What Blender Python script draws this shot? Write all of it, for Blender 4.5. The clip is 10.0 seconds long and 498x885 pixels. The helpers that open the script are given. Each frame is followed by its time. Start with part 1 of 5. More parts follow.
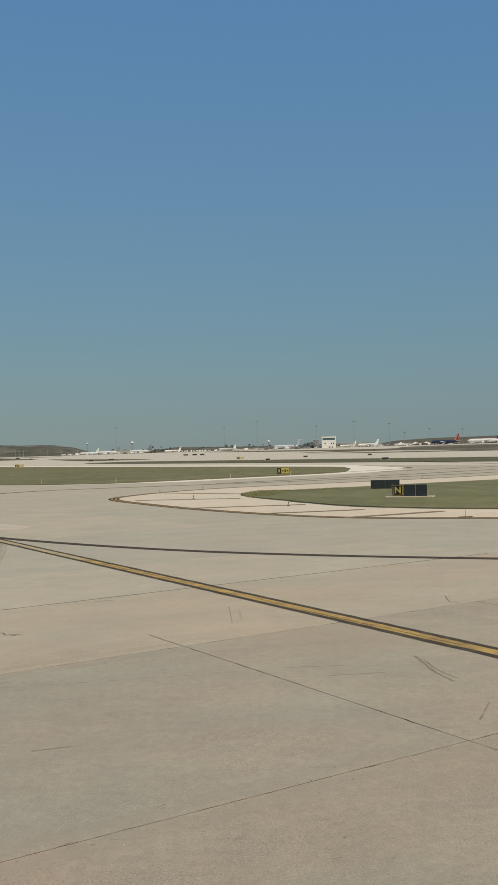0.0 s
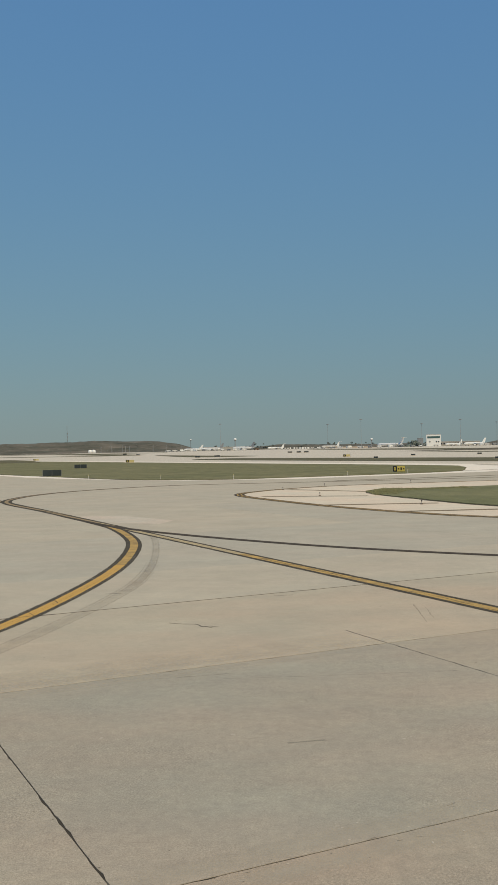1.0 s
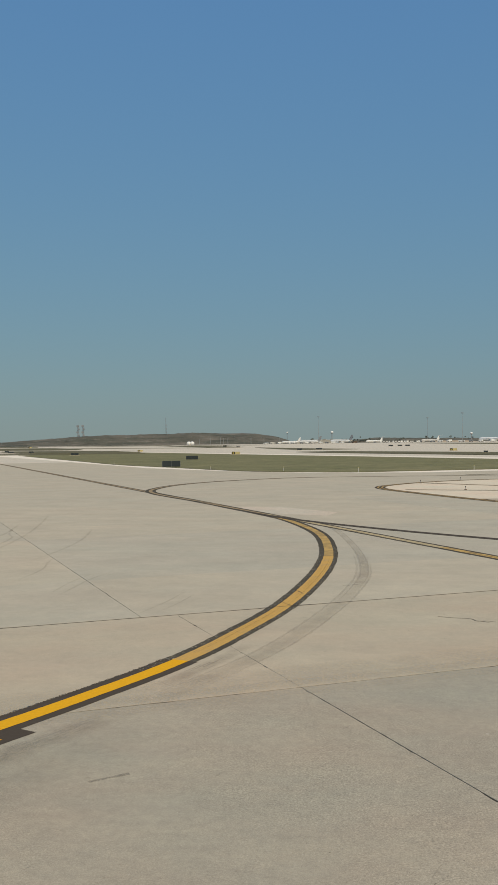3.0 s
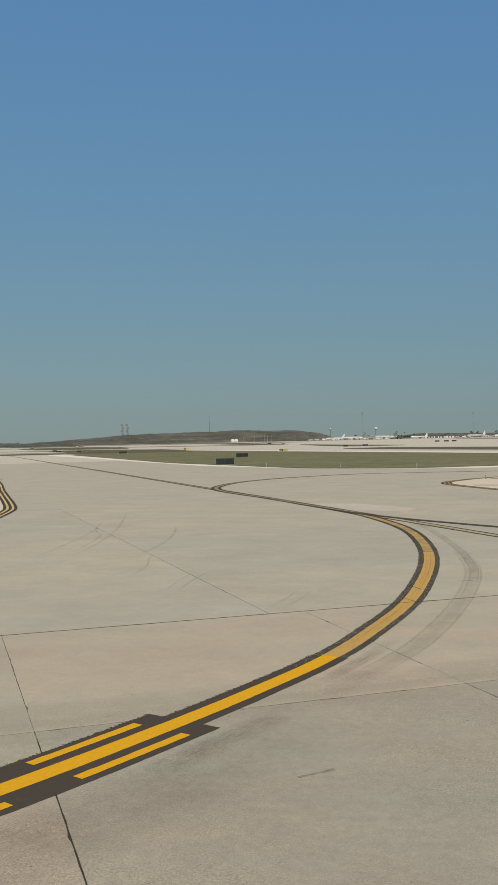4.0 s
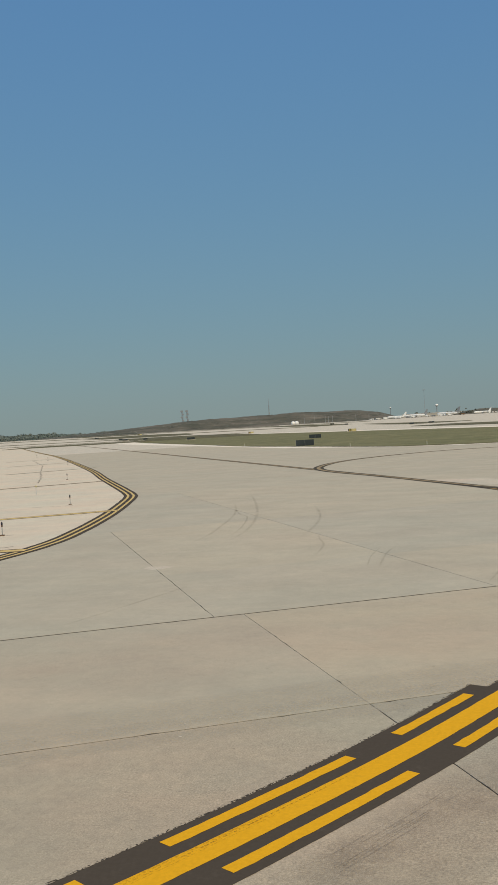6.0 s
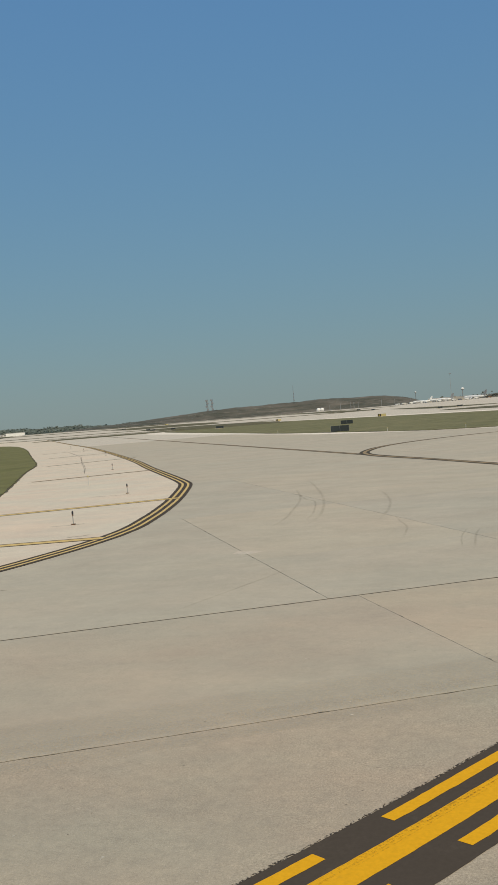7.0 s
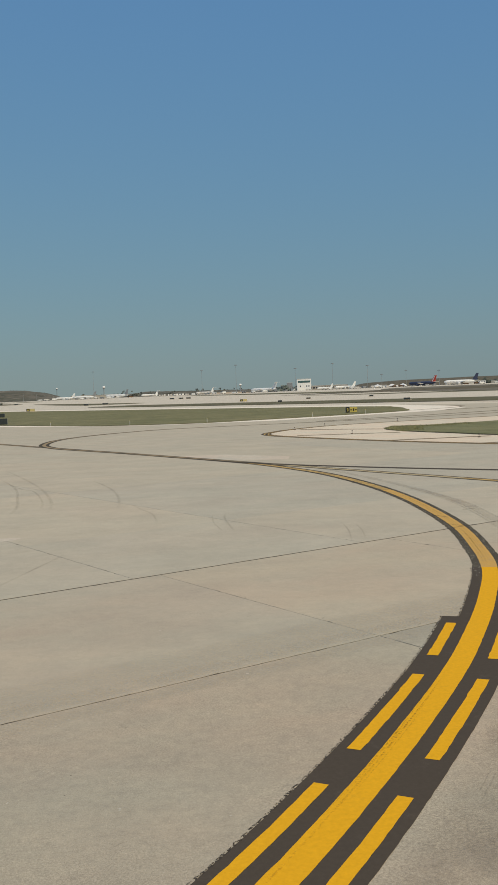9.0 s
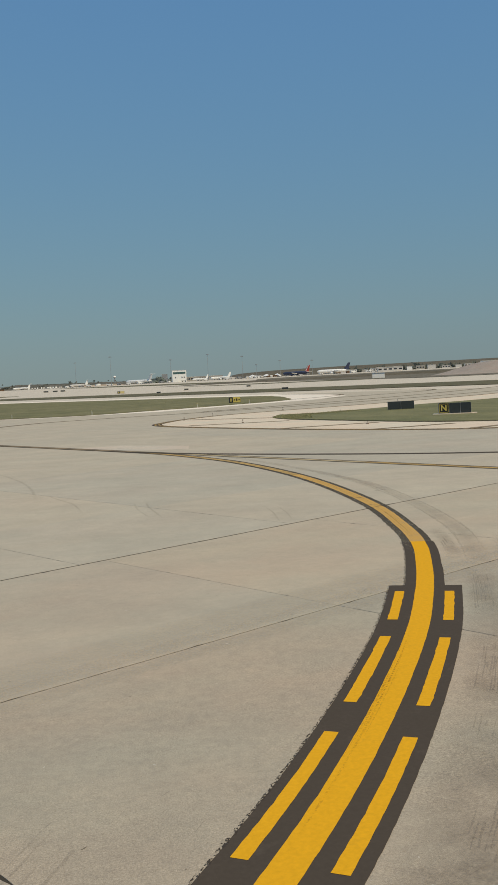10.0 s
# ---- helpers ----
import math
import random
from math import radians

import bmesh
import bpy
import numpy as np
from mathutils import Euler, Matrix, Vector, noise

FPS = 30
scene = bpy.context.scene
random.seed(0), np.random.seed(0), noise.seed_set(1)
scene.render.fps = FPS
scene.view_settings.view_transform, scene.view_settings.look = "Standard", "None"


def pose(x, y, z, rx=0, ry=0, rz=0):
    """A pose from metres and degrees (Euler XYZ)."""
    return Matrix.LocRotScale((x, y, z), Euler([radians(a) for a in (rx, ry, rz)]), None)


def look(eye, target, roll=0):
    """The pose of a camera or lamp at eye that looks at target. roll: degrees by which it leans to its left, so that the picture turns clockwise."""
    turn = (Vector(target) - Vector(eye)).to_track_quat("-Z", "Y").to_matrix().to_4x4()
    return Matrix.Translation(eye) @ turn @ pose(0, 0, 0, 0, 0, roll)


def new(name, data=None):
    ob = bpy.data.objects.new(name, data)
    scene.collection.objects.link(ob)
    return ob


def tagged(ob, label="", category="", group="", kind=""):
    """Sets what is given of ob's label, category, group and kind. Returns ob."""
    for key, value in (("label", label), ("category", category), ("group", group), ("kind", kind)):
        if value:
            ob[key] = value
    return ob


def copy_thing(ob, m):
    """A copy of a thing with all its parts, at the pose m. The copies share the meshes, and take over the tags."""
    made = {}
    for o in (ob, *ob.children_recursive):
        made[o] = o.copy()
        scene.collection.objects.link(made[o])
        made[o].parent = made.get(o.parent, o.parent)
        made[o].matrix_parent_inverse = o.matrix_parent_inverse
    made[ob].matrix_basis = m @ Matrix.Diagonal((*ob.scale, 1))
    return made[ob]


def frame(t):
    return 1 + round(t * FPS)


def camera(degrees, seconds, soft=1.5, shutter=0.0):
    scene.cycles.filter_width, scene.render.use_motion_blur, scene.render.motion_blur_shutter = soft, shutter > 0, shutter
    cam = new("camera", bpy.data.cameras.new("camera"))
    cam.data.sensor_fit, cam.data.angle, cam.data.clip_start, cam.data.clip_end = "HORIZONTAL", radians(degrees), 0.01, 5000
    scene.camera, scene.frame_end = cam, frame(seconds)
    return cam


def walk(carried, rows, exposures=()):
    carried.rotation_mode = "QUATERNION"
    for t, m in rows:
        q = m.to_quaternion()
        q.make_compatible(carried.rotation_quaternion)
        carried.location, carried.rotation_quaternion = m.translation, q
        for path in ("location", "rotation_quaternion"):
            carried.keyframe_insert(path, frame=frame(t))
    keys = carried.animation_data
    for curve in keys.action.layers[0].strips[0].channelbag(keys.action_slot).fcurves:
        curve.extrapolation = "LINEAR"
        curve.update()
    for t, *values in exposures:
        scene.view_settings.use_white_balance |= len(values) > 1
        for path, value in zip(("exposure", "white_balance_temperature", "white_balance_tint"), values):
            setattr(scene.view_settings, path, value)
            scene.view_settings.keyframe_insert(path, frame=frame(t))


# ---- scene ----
cam = camera(29.16, 10.0, soft=0.7)
EYE = 3.734
# seconds, x, y, pitch, roll, yaw of the passenger's window
ROWS = [
    (0.0, 0.000, 0.000, 0.428, 1.703, -7.293),
    (0.5, -0.993, 0.127, 0.471, 1.471, -3.248),
    (1.0, -1.978, 0.247, 0.420, 1.183, -1.231),
    (1.5, -2.944, 0.353, 0.400, 1.135, 0.861),
    (2.0, -3.899, 0.421, 0.258, 1.098, 1.819),
    (2.5, -4.837, 0.451, 0.187, 1.239, 3.255),
    (2.7, -5.208, 0.452, 0.134, 0.966, 3.697),
    (4.0, -7.572, 0.319, -0.050, 1.252, 6.971),
    (4.5, -8.474, 0.189, -0.235, 1.755, 7.629),
    (5.0, -9.351, 0.072, -0.570, 2.006, 8.299),
    (5.5, -10.186, -0.047, -0.780, 2.998, 9.329),
    (6.0, -11.035, -0.191, -0.937, 3.408, 10.446),
    (6.2, -11.376, -0.253, -1.008, 3.838, 10.656),
    (7.3, -13.225, -0.594, -1.692, 4.357, 12.420),
    (7.5, -13.539, -0.670, -1.729, 3.816, 12.926),
    (7.8, -14.008, -0.790, -1.711, 3.551, 12.039),
    (8.0, -14.348, -0.876, -1.763, 2.382, 8.959),
    (8.2, -14.701, -0.966, -1.957, 1.709, 4.243),
    (8.3, -14.879, -1.012, -2.064, 1.647, 2.150),
    (8.5, -15.237, -1.105, -2.213, 1.169, -1.736),
    (8.7, -15.583, -1.200, -2.493, 1.149, -5.425),
    (9.0, -16.086, -1.343, -3.008, 2.260, -9.451),
    (9.2, -16.407, -1.434, -3.348, 2.523, -11.492),
    (9.5, -16.868, -1.572, -3.558, 2.732, -12.871),
    (9.7, -17.162, -1.666, -3.650, 3.172, -13.976),
    (10.0, -17.585, -1.816, -3.872, 2.993, -16.956),
]
walk(cam, [(t, pose(x, y, EYE, 90 + pitch, roll, yaw)) for t, x, y, pitch, roll, yaw in ROWS],
     [(0.0, -0.04, 8200, 10), (1.5, -0.04, 8050, 10), (4.0, -0.03, 8000, 10), (10.0, -0.03, 8000, 10)])

# ---------------------------------------------------------------- sky and sun
SUN_ELEVATION, SUN_BEARING = 52.0, 150.0
world = bpy.data.worlds.new("world")
world.use_nodes = True
scene.world = world
wt = world.node_tree
sky = wt.nodes.new("ShaderNodeTexSky")
sky.sky_type = "NISHITA"
sky.sun_disc = False
sky.sun_elevation = radians(SUN_ELEVATION)
sky.sun_rotation = radians(SUN_BEARING)
sky.air_density, sky.dust_density, sky.ozone_density = 2.0, 0.0, 1.0
# haze and the tinted cabin window soften the sky's range, channel by channel
split = wt.nodes.new("ShaderNodeSeparateColor")
join = wt.nodes.new("ShaderNodeCombineColor")
wt.links.new(sky.outputs[0], split.inputs[0])
red_haze = None
for k, (power, gain, haze) in enumerate(((0.585, 0.49, 0.0), (0.45, 1.31, -0.12), (0.31, 3.06, -0.275))):
    p = wt.nodes.new("ShaderNodeMath")
    p.operation = "POWER"
    p.inputs[1].default_value = power
    g = wt.nodes.new("ShaderNodeMath")
    g.operation = "MULTIPLY"
    g.inputs[1].default_value = gain
    wt.links.new(split.outputs[k], p.inputs[0])
    wt.links.new(p.outputs[0], g.inputs[0])
    out = g.outputs[0]
    if red_haze is None:
        red_haze = out
    else:
        # low haze reddens and takes blue out towards the horizon
        thin = wt.nodes.new("ShaderNodeMath")
        thin.operation = "POWER"
        thin.inputs[1].default_value = haze
        wt.links.new(red_haze, thin.inputs[0])
        both = wt.nodes.new("ShaderNodeMath")
        both.operation = "MULTIPLY"
        wt.links.new(out, both.inputs[0])
        wt.links.new(thin.outputs[0], both.inputs[1])
        out = both.outputs[0]
    wt.links.new(out, join.inputs[k])
wt.links.new(join.outputs[0], wt.nodes["Background"].inputs[0])
wt.nodes["Background"].inputs[1].default_value = 0.1

sun_data = bpy.data.lights.new("sun", "SUN")
sun_data.energy, sun_data.angle, sun_data.color = 2.9, radians(0.53), (1.0, 0.93, 0.765)
sun = new("sun", sun_data)
_e, _b = radians(SUN_ELEVATION), radians(SUN_BEARING)
sun.matrix_world = look((0, 0, 0), (-math.sin(_b) * math.cos(_e), -math.cos(_b) * math.cos(_e), -math.sin(_e)))

# ---------------------------------------------------------------- materials
def nodes_of(name, rough=0.85, metal=0.0):
    m = bpy.data.materials.new(name)
    m.use_nodes = True
    b = m.node_tree.nodes["Principled BSDF"]
    b.inputs["Roughness"].default_value = rough
    b.inputs["Metallic"].default_value = metal
    b.inputs["Specular IOR Level"].default_value = 0.3
    return m, m.node_tree, b


def noise_node(nt, scale, detail=4.0, rough=0.6, stretch=None, local=False):
    if local:
        c = nt.nodes.new("ShaderNodeTexCoord").outputs["Object"]
    else:
        c = nt.nodes.new("ShaderNodeNewGeometry").outputs["Position"]
    if stretch:
        mp = nt.nodes.new("ShaderNodeMapping")
        mp.inputs["Rotation"].default_value = (0, 0, radians(stretch[3]))
        mp.inputs["Scale"].default_value = stretch[:3]
        mp.vector_type = "POINT"
        nt.links.new(c, mp.inputs[0])
        c = mp.outputs[0]
    n = nt.nodes.new("ShaderNodeTexNoise")
    n.inputs["Scale"].default_value = scale
    n.inputs["Detail"].default_value = detail
    n.inputs["Roughness"].default_value = rough
    nt.links.new(c, n.inputs["Vector"])
    return n.outputs["Fac"]


def ramp(nt, fac, lo, hi, a, b):
    r = nt.nodes.new("ShaderNodeMapRange")
    r.inputs["From Min"].default_value, r.inputs["From Max"].default_value = lo, hi
    r.inputs["To Min"].default_value, r.inputs["To Max"].default_value = a, b
    nt.links.new(fac, r.inputs["Value"])
    return r.outputs["Result"]


def mixed(nt, fac, a, b, kind="MIX"):
    m = nt.nodes.new("ShaderNodeMix")
    m.data_type, m.blend_type = "RGBA", kind
    for socket, value in ((m.inputs[0], fac), (m.inputs[6], a), (m.inputs[7], b)):
        if isinstance(value, (int, float)):
            socket.default_value = value
        elif isinstance(value, tuple):
            socket.default_value = (*value, 1)
        else:
            nt.links.new(value, socket)
    return m.outputs[2]


def bumped(nt, b, height, strength, distance):
    n = nt.nodes.new("ShaderNodeBump")
    n.inputs["Strength"].default_value, n.inputs["Distance"].default_value = strength, distance
    nt.links.new(height, n.inputs["Height"])
    nt.links.new(n.outputs[0], b.inputs["Normal"])


def plain(name, colour, rough=0.6, metal=0.0, vary=0.12, scale=3.0):
    """Painted or bare surface with a little uneven dirt."""
    m, nt, b = nodes_of(name, rough, metal)
    dark = tuple(c * (1 - vary * 2.2) for c in colour)
    light = tuple(min(1, c * (1 + vary)) for c in colour)
    nt.links.new(mixed(nt, noise_node(nt, scale, 5, local=True), dark, light), b.inputs["Base Color"])
    return m


def concrete(name, base, warm, spread=0.06, coarse=1.0, tint=1.0, stones=0.0):
    m, nt, b = nodes_of(name, 0.95)
    b.inputs["Specular IOR Level"].default_value = 0.1

    def times(col, fac, lo, hi, a, z):
        return mixed(nt, 1.0, col, mixed(nt, ramp(nt, fac, lo, hi, 0, 1), a, z), "MULTIPLY")
    big = noise_node(nt, 0.07, 3)
    mid = noise_node(nt, 0.4, 6, 0.65)
    mottle = noise_node(nt, 1.7, 8, 0.7)
    streak = noise_node(nt, 0.45, 5, 0.6, (0.5, 1.4, 1, -65))
    fine = noise_node(nt, 7, 8, 0.8)
    grain = noise_node(nt, 34, 3, 0.75)
    col = mixed(nt, ramp(nt, big, 0.3, 0.7, 0, 1), base, warm)
    blotch = noise_node(nt, 0.19, 5, 0.6, (1.0, 1.6, 1, -65))
    col = times(col, blotch, 0.36, 0.64, (1 - 0.035 * tint, 1 + 0.01 * tint, 1 + 0.03 * tint), (1 + 0.04 * tint, 1 - 0.01 * tint, 1 - 0.015 * tint))
    col = times(col, mid, 0.28, 0.72, (1 - spread,) * 3, (1 + spread,) * 3)
    col = times(col, mottle, 0.3, 0.7, (0.94, 0.945, 0.955), (1.06, 1.055, 1.045))
    col = times(col, streak, 0.3, 0.7, (0.95, 0.95, 0.96), (1.04, 1.04, 1.03))
    col = times(col, fine, 0.3, 0.7, (1 - 0.13 * coarse, 1 - 0.13 * coarse, 1 - 0.12 * coarse), (1 + 0.13 * coarse, 1 + 0.12 * coarse, 1 + 0.11 * coarse))
    # exposed aggregate shows where the surface has worn off
    worn = ramp(nt, noise_node(nt, 0.23, 5, 0.7), 0.47, 0.6, 0.25, 1)
    speck = mixed(nt, ramp(nt, grain, 0.32, 0.68, 0, 1), (1 - 0.28 * coarse, 1 - 0.28 * coarse, 1 - 0.27 * coarse), (1 + 0.27 * coarse, 1 + 0.26 * coarse, 1 + 0.24 * coarse))
    col = mixed(nt, worn, col, mixed(nt, 1.0, col, speck, "MULTIPLY"))
    # pale popped stones, dark pits and hairline scratches
    spots = noise_node(nt, 15, 3, 0.8)
    col = mixed(nt, ramp(nt, spots, 0.64, 0.68, 0, 0.35 * coarse), col, (0.6, 0.54, 0.43))
    pits = noise_node(nt, 5.3, 5, 0.85)
    col = mixed(nt, ramp(nt, pits, 0.65, 0.7, 0, 0.5 * coarse), col, (0.15, 0.125, 0.09))
    pocks = noise_node(nt, 17, 5, 0.75)
    col = mixed(nt, ramp(nt, pocks, 0.6, 0.66, 0, 0.4 * coarse), col, (0.2, 0.17, 0.125))
    scratch = noise_node(nt, 1.6, 4, 0.8, (0.35, 5.0, 1, -20))
    col = mixed(nt, ramp(nt, scratch, 0.67, 0.74, 0, 0.3), col, (0.18, 0.15, 0.11))
    dust = noise_node(nt, 130, 2, 0.6)
    col = times(col, dust, 0.3, 0.7, (1 - 0.14 * coarse,) * 3, (1 + 0.14 * coarse,) * 3)
    if stones:
        # coarse stones stand out of the worn mortar
        pebble = noise_node(nt, 48, 3, 0.8)
        where = ramp(nt, noise_node(nt, 0.31, 5, 0.7), 0.42, 0.58, 0.35 * stones, stones)
        col = mixed(nt, where, col, mixed(nt, 1.0, col, mixed(nt, ramp(nt, pebble, 0.38, 0.62, 0, 1), (0.66, 0.65, 0.64), (1.32, 1.31, 1.3)), "MULTIPLY"))
        fine = pebble
    info = nt.nodes.new("ShaderNodeObjectInfo")
    col = mixed(nt, 1.0, col, mixed(nt, info.outputs["Random"], (0.955, 0.972, 0.985), (1.045, 1.025, 1.0)), "MULTIPLY")
    nt.links.new(col, b.inputs["Base Color"])
    bumped(nt, b, fine, 0.4 + 0.3 * stones, 0.012)
    return m


def paint(name, colour, worn, amount, rough=0.6, seed_scale=2.2):
    """Road paint with dirt and spots worn through."""
    m, nt, b = nodes_of(name, 0.9)
    b.inputs["Specular IOR Level"].default_value = 0.08
    a = noise_node(nt, seed_scale, 8, 0.75)
    c = noise_node(nt, 18, 5, 0.7)
    col = mixed(nt, ramp(nt, a, 0.62 - amount, 0.85 - amount * 0.6, 0, 0.9), colour, worn)
    col = mixed(nt, 1.0, col, mixed(nt, ramp(nt, c, 0.3, 0.7, 0, 1), (0.9, 0.9, 0.9), (1.06, 1.06, 1.06)), "MULTIPLY")
    nt.links.new(col, b.inputs["Base Color"])
    bumped(nt, b, c, 0.2, 0.004)
    return m


def turf(name, green, dry, bias=0.0):
    m, nt, b = nodes_of(name, 0.95)
    a = noise_node(nt, 0.06, 4, 0.6)
    c = noise_node(nt, 0.9, 6, 0.7)
    d = noise_node(nt, 11, 4, 0.7)
    e = noise_node(nt, 0.35, 7, 0.75, (1.0, 0.4, 1, 20))
    col = mixed(nt, ramp(nt, a, 0.35 - bias, 0.65 - bias, 0, 1), green, dry)
    col = mixed(nt, ramp(nt, c, 0.3, 0.7, 0, 0.6), col, tuple((g + e) * 0.42 for g, e in zip(green, dry)))
    col = mixed(nt, 1.0, col, mixed(nt, ramp(nt, d, 0.3, 0.7, 0, 1), (0.72, 0.75, 0.7), (1.22, 1.2, 1.15)), "MULTIPLY")
    col = mixed(nt, 1.0, col, mixed(nt, ramp(nt, e, 0.3, 0.7, 0, 1), (0.74, 0.76, 0.72), (1.28, 1.24, 1.22)), "MULTIPLY")
    nt.links.new(col, b.inputs["Base Color"])
    bumped(nt, b, c, 0.6, 0.1)
    return m


def hillside(name, scrub, dry, bare):
    """Dry slope with bands of dark scrub and bare earth, for hills seen from afar."""
    m, nt, b = nodes_of(name, 0.95)
    a = noise_node(nt, 0.02, 6, 0.65, (0.45, 1.0, 3.0, 0))
    c = noise_node(nt, 0.07, 6, 0.7, (0.5, 1.0, 2.0, 0))
    col = mixed(nt, ramp(nt, a, 0.38, 0.62, 0, 1), scrub, dry)
    col = mixed(nt, ramp(nt, c, 0.55, 0.66, 0, 0.8), col, bare)
    col = mixed(nt, ramp(nt, c, 0.45, 0.36, 0, 0.8), col, tuple(v * 0.7 for v in scrub))
    nt.links.new(col, b.inputs["Base Color"])
    bumped(nt, b, c, 0.6, 2.0)
    return m


def rubber_mark(name, strength):
    """Tyre rubber rubbed thinly into the concrete."""
    m, nt, b = nodes_of(name, 0.9)
    b.inputs["Base Color"].default_value = (0.1, 0.085, 0.075, 1)
    a = noise_node(nt, 0.5, 4, 0.6)
    c = noise_node(nt, 16, 4, 0.75)
    ma = nt.nodes.new("ShaderNodeMath")
    ma.operation = "MULTIPLY"
    nt.links.new(ramp(nt, a, 0.38, 0.7, 0.1, strength), ma.inputs[0])
    nt.links.new(ramp(nt, c, 0.3, 0.7, 0.3, 1.3), ma.inputs[1])
    nt.links.new(ma.outputs[0], b.inputs["Alpha"])
    return m


def flecked(name, colour, scale, cut, most=1.0):
    """A broken coat that shows only in flecks."""
    m, nt, b = nodes_of(name, 0.92)
    b.inputs["Base Color"].default_value = (*colour, 1)
    b.inputs["Specular IOR Level"].default_value = 0.1
    nt.links.new(ramp(nt, noise_node(nt, scale, 4, 0.7), cut - 0.02, cut + 0.03, 0, most), b.inputs["Alpha"])
    return m


def rubber_film(name, strength, colour=(0.13, 0.1, 0.08)):
    """Rubber dust that thins out towards the sides and ends of its band."""
    m, nt, b = nodes_of(name, 0.92)
    b.inputs["Base Color"].default_value = (*colour, 1)
    b.inputs["Specular IOR Level"].default_value = 0.1
    uv = nt.nodes.new("ShaderNodeUVMap")
    uv.uv_map = "band"
    xyz = nt.nodes.new("ShaderNodeSeparateXYZ")
    nt.links.new(uv.outputs[0], xyz.inputs[0])

    def maths(kind, p, q):
        n = nt.nodes.new("ShaderNodeMath")
        n.operation = kind
        for k, value in enumerate((p, q)):
            if isinstance(value, (int, float)):
                n.inputs[k].default_value = value
            else:
                nt.links.new(value, n.inputs[k])
        return n.outputs[0]
    across = maths("MULTIPLY", maths("MULTIPLY", xyz.outputs[1], maths("SUBTRACT", 1.0, xyz.outputs[1])), 4.0)
    along = maths("MINIMUM", maths("MULTIPLY", maths("MULTIPLY", xyz.outputs[0], maths("SUBTRACT", 1.0, xyz.outputs[0])), 6.0), 1.0)
    patchy = ramp(nt, noise_node(nt, 1.1, 6, 0.7), 0.35, 0.65, 0.25, 1.0)
    grain = ramp(nt, noise_node(nt, 19, 4, 0.75), 0.3, 0.7, 0.45, 1.25)
    alpha = maths("MULTIPLY", maths("MULTIPLY", across, along), maths("MULTIPLY", patchy, grain))
    nt.links.new(maths("MULTIPLY", alpha, strength), b.inputs["Alpha"])
    return m


M_SLAB = concrete("slab_concrete", (0.4, 0.354, 0.276), (0.437, 0.372, 0.283), 0.06, 1.0, 1.0, 0.5)
M_SLAB_WARM = concrete("smooth_slab_concrete", (0.452, 0.393, 0.303), (0.482, 0.41, 0.309), 0.05, 0.55, 0.8)
# Nearest lanes are darkened in the colour, standing in for lens vignetting.
M_SLAB_DARK = concrete("vignetted_slab_concrete", (0.372, 0.328, 0.258), (0.408, 0.346, 0.266), 0.06, 1.0, 1.2, 0.55)
M_SLAB_PALE = concrete("pale_slab_concrete", (0.463, 0.416, 0.327), (0.492, 0.432, 0.336), 0.07, 0.5, 0.35)
M_PATCH = concrete("patch_concrete", (0.53, 0.475, 0.385), (0.56, 0.49, 0.395))
M_SHOULDER = concrete("shoulder_concrete", (0.64, 0.556, 0.437), (0.68, 0.58, 0.45), 0.05, 0.5)
M_KERB_BAND = concrete("bleached_concrete", (0.78, 0.71, 0.6), (0.82, 0.74, 0.62), 0.04, 0.4)
M_APRON = concrete("apron_concrete", (0.59, 0.53, 0.43), (0.63, 0.555, 0.445), 0.06)
M_FILLER = plain("joint_filler", (0.06, 0.05, 0.036), 0.95)
M_SEAL = plain("grey_sealant", (0.1, 0.085, 0.065), 0.9)
# Shade inside cracks and pits, laid on as flat dark colour.
M_CRACK = plain("crack_shadow", (0.07, 0.06, 0.05), 0.95)
M_PIT = plain("pit_shadow", (0.2, 0.172, 0.132), 0.95)
M_YELLOW = paint("fresh_yellow_paint", (0.82, 0.405, 0.024), (0.58, 0.3, 0.035), 0.02)
M_OLD_YELLOW = paint("old_yellow_paint", (0.6, 0.355, 0.11), (0.44, 0.3, 0.16), 0.12)
M_FADED = paint("faded_yellow_paint", (0.34, 0.25, 0.15), (0.24, 0.18, 0.12), 0.12)
M_CREAM = paint("pale_yellow_paint", (0.66, 0.47, 0.2), (0.42, 0.32, 0.19), 0.08)
M_DULL = paint("dull_yellow_paint", (0.55, 0.355, 0.13), (0.15, 0.115, 0.08), 0.2, seed_scale=1.6)
M_BLACK = paint("black_paint", (0.082, 0.065, 0.05), (0.125, 0.1, 0.078), 0.06)
M_OLD_BLACK = paint("old_black_paint", (0.082, 0.07, 0.052), (0.21, 0.18, 0.135), 0.1)
M_PALE_LINE = paint("rubbed_yellow_paint", (0.5, 0.395, 0.235), (0.22, 0.175, 0.12), 0.16, seed_scale=1.6)
M_RUBBER = rubber_mark("tyre_rubber", 0.2)
M_FAINT = rubber_mark("faint_tyre_rubber", 0.09)
M_FLECK = flecked("broken_black_paint", (0.062, 0.05, 0.04), 26, 0.52)
M_RUB = flecked("rubbed_paint", (0.36, 0.2, 0.035), 34, 0.52, 0.2)
M_SMEAR = flecked("dark_smear", (0.14, 0.11, 0.07), 40, 0.46, 0.45)
M_CHIPPED = flecked("chipped_paint", (0.46, 0.41, 0.32), 16, 0.59, 0.75)
M_FILM = rubber_film("rubber_film", 0.19)
M_FILM_FAINT = rubber_film("faint_rubber_film", 0.17)
M_FILM_DARK = rubber_film("dark_rubber_film", 0.2)
M_PALE_FILM = rubber_film("worn_pale_concrete", 0.5, (0.58, 0.515, 0.405))
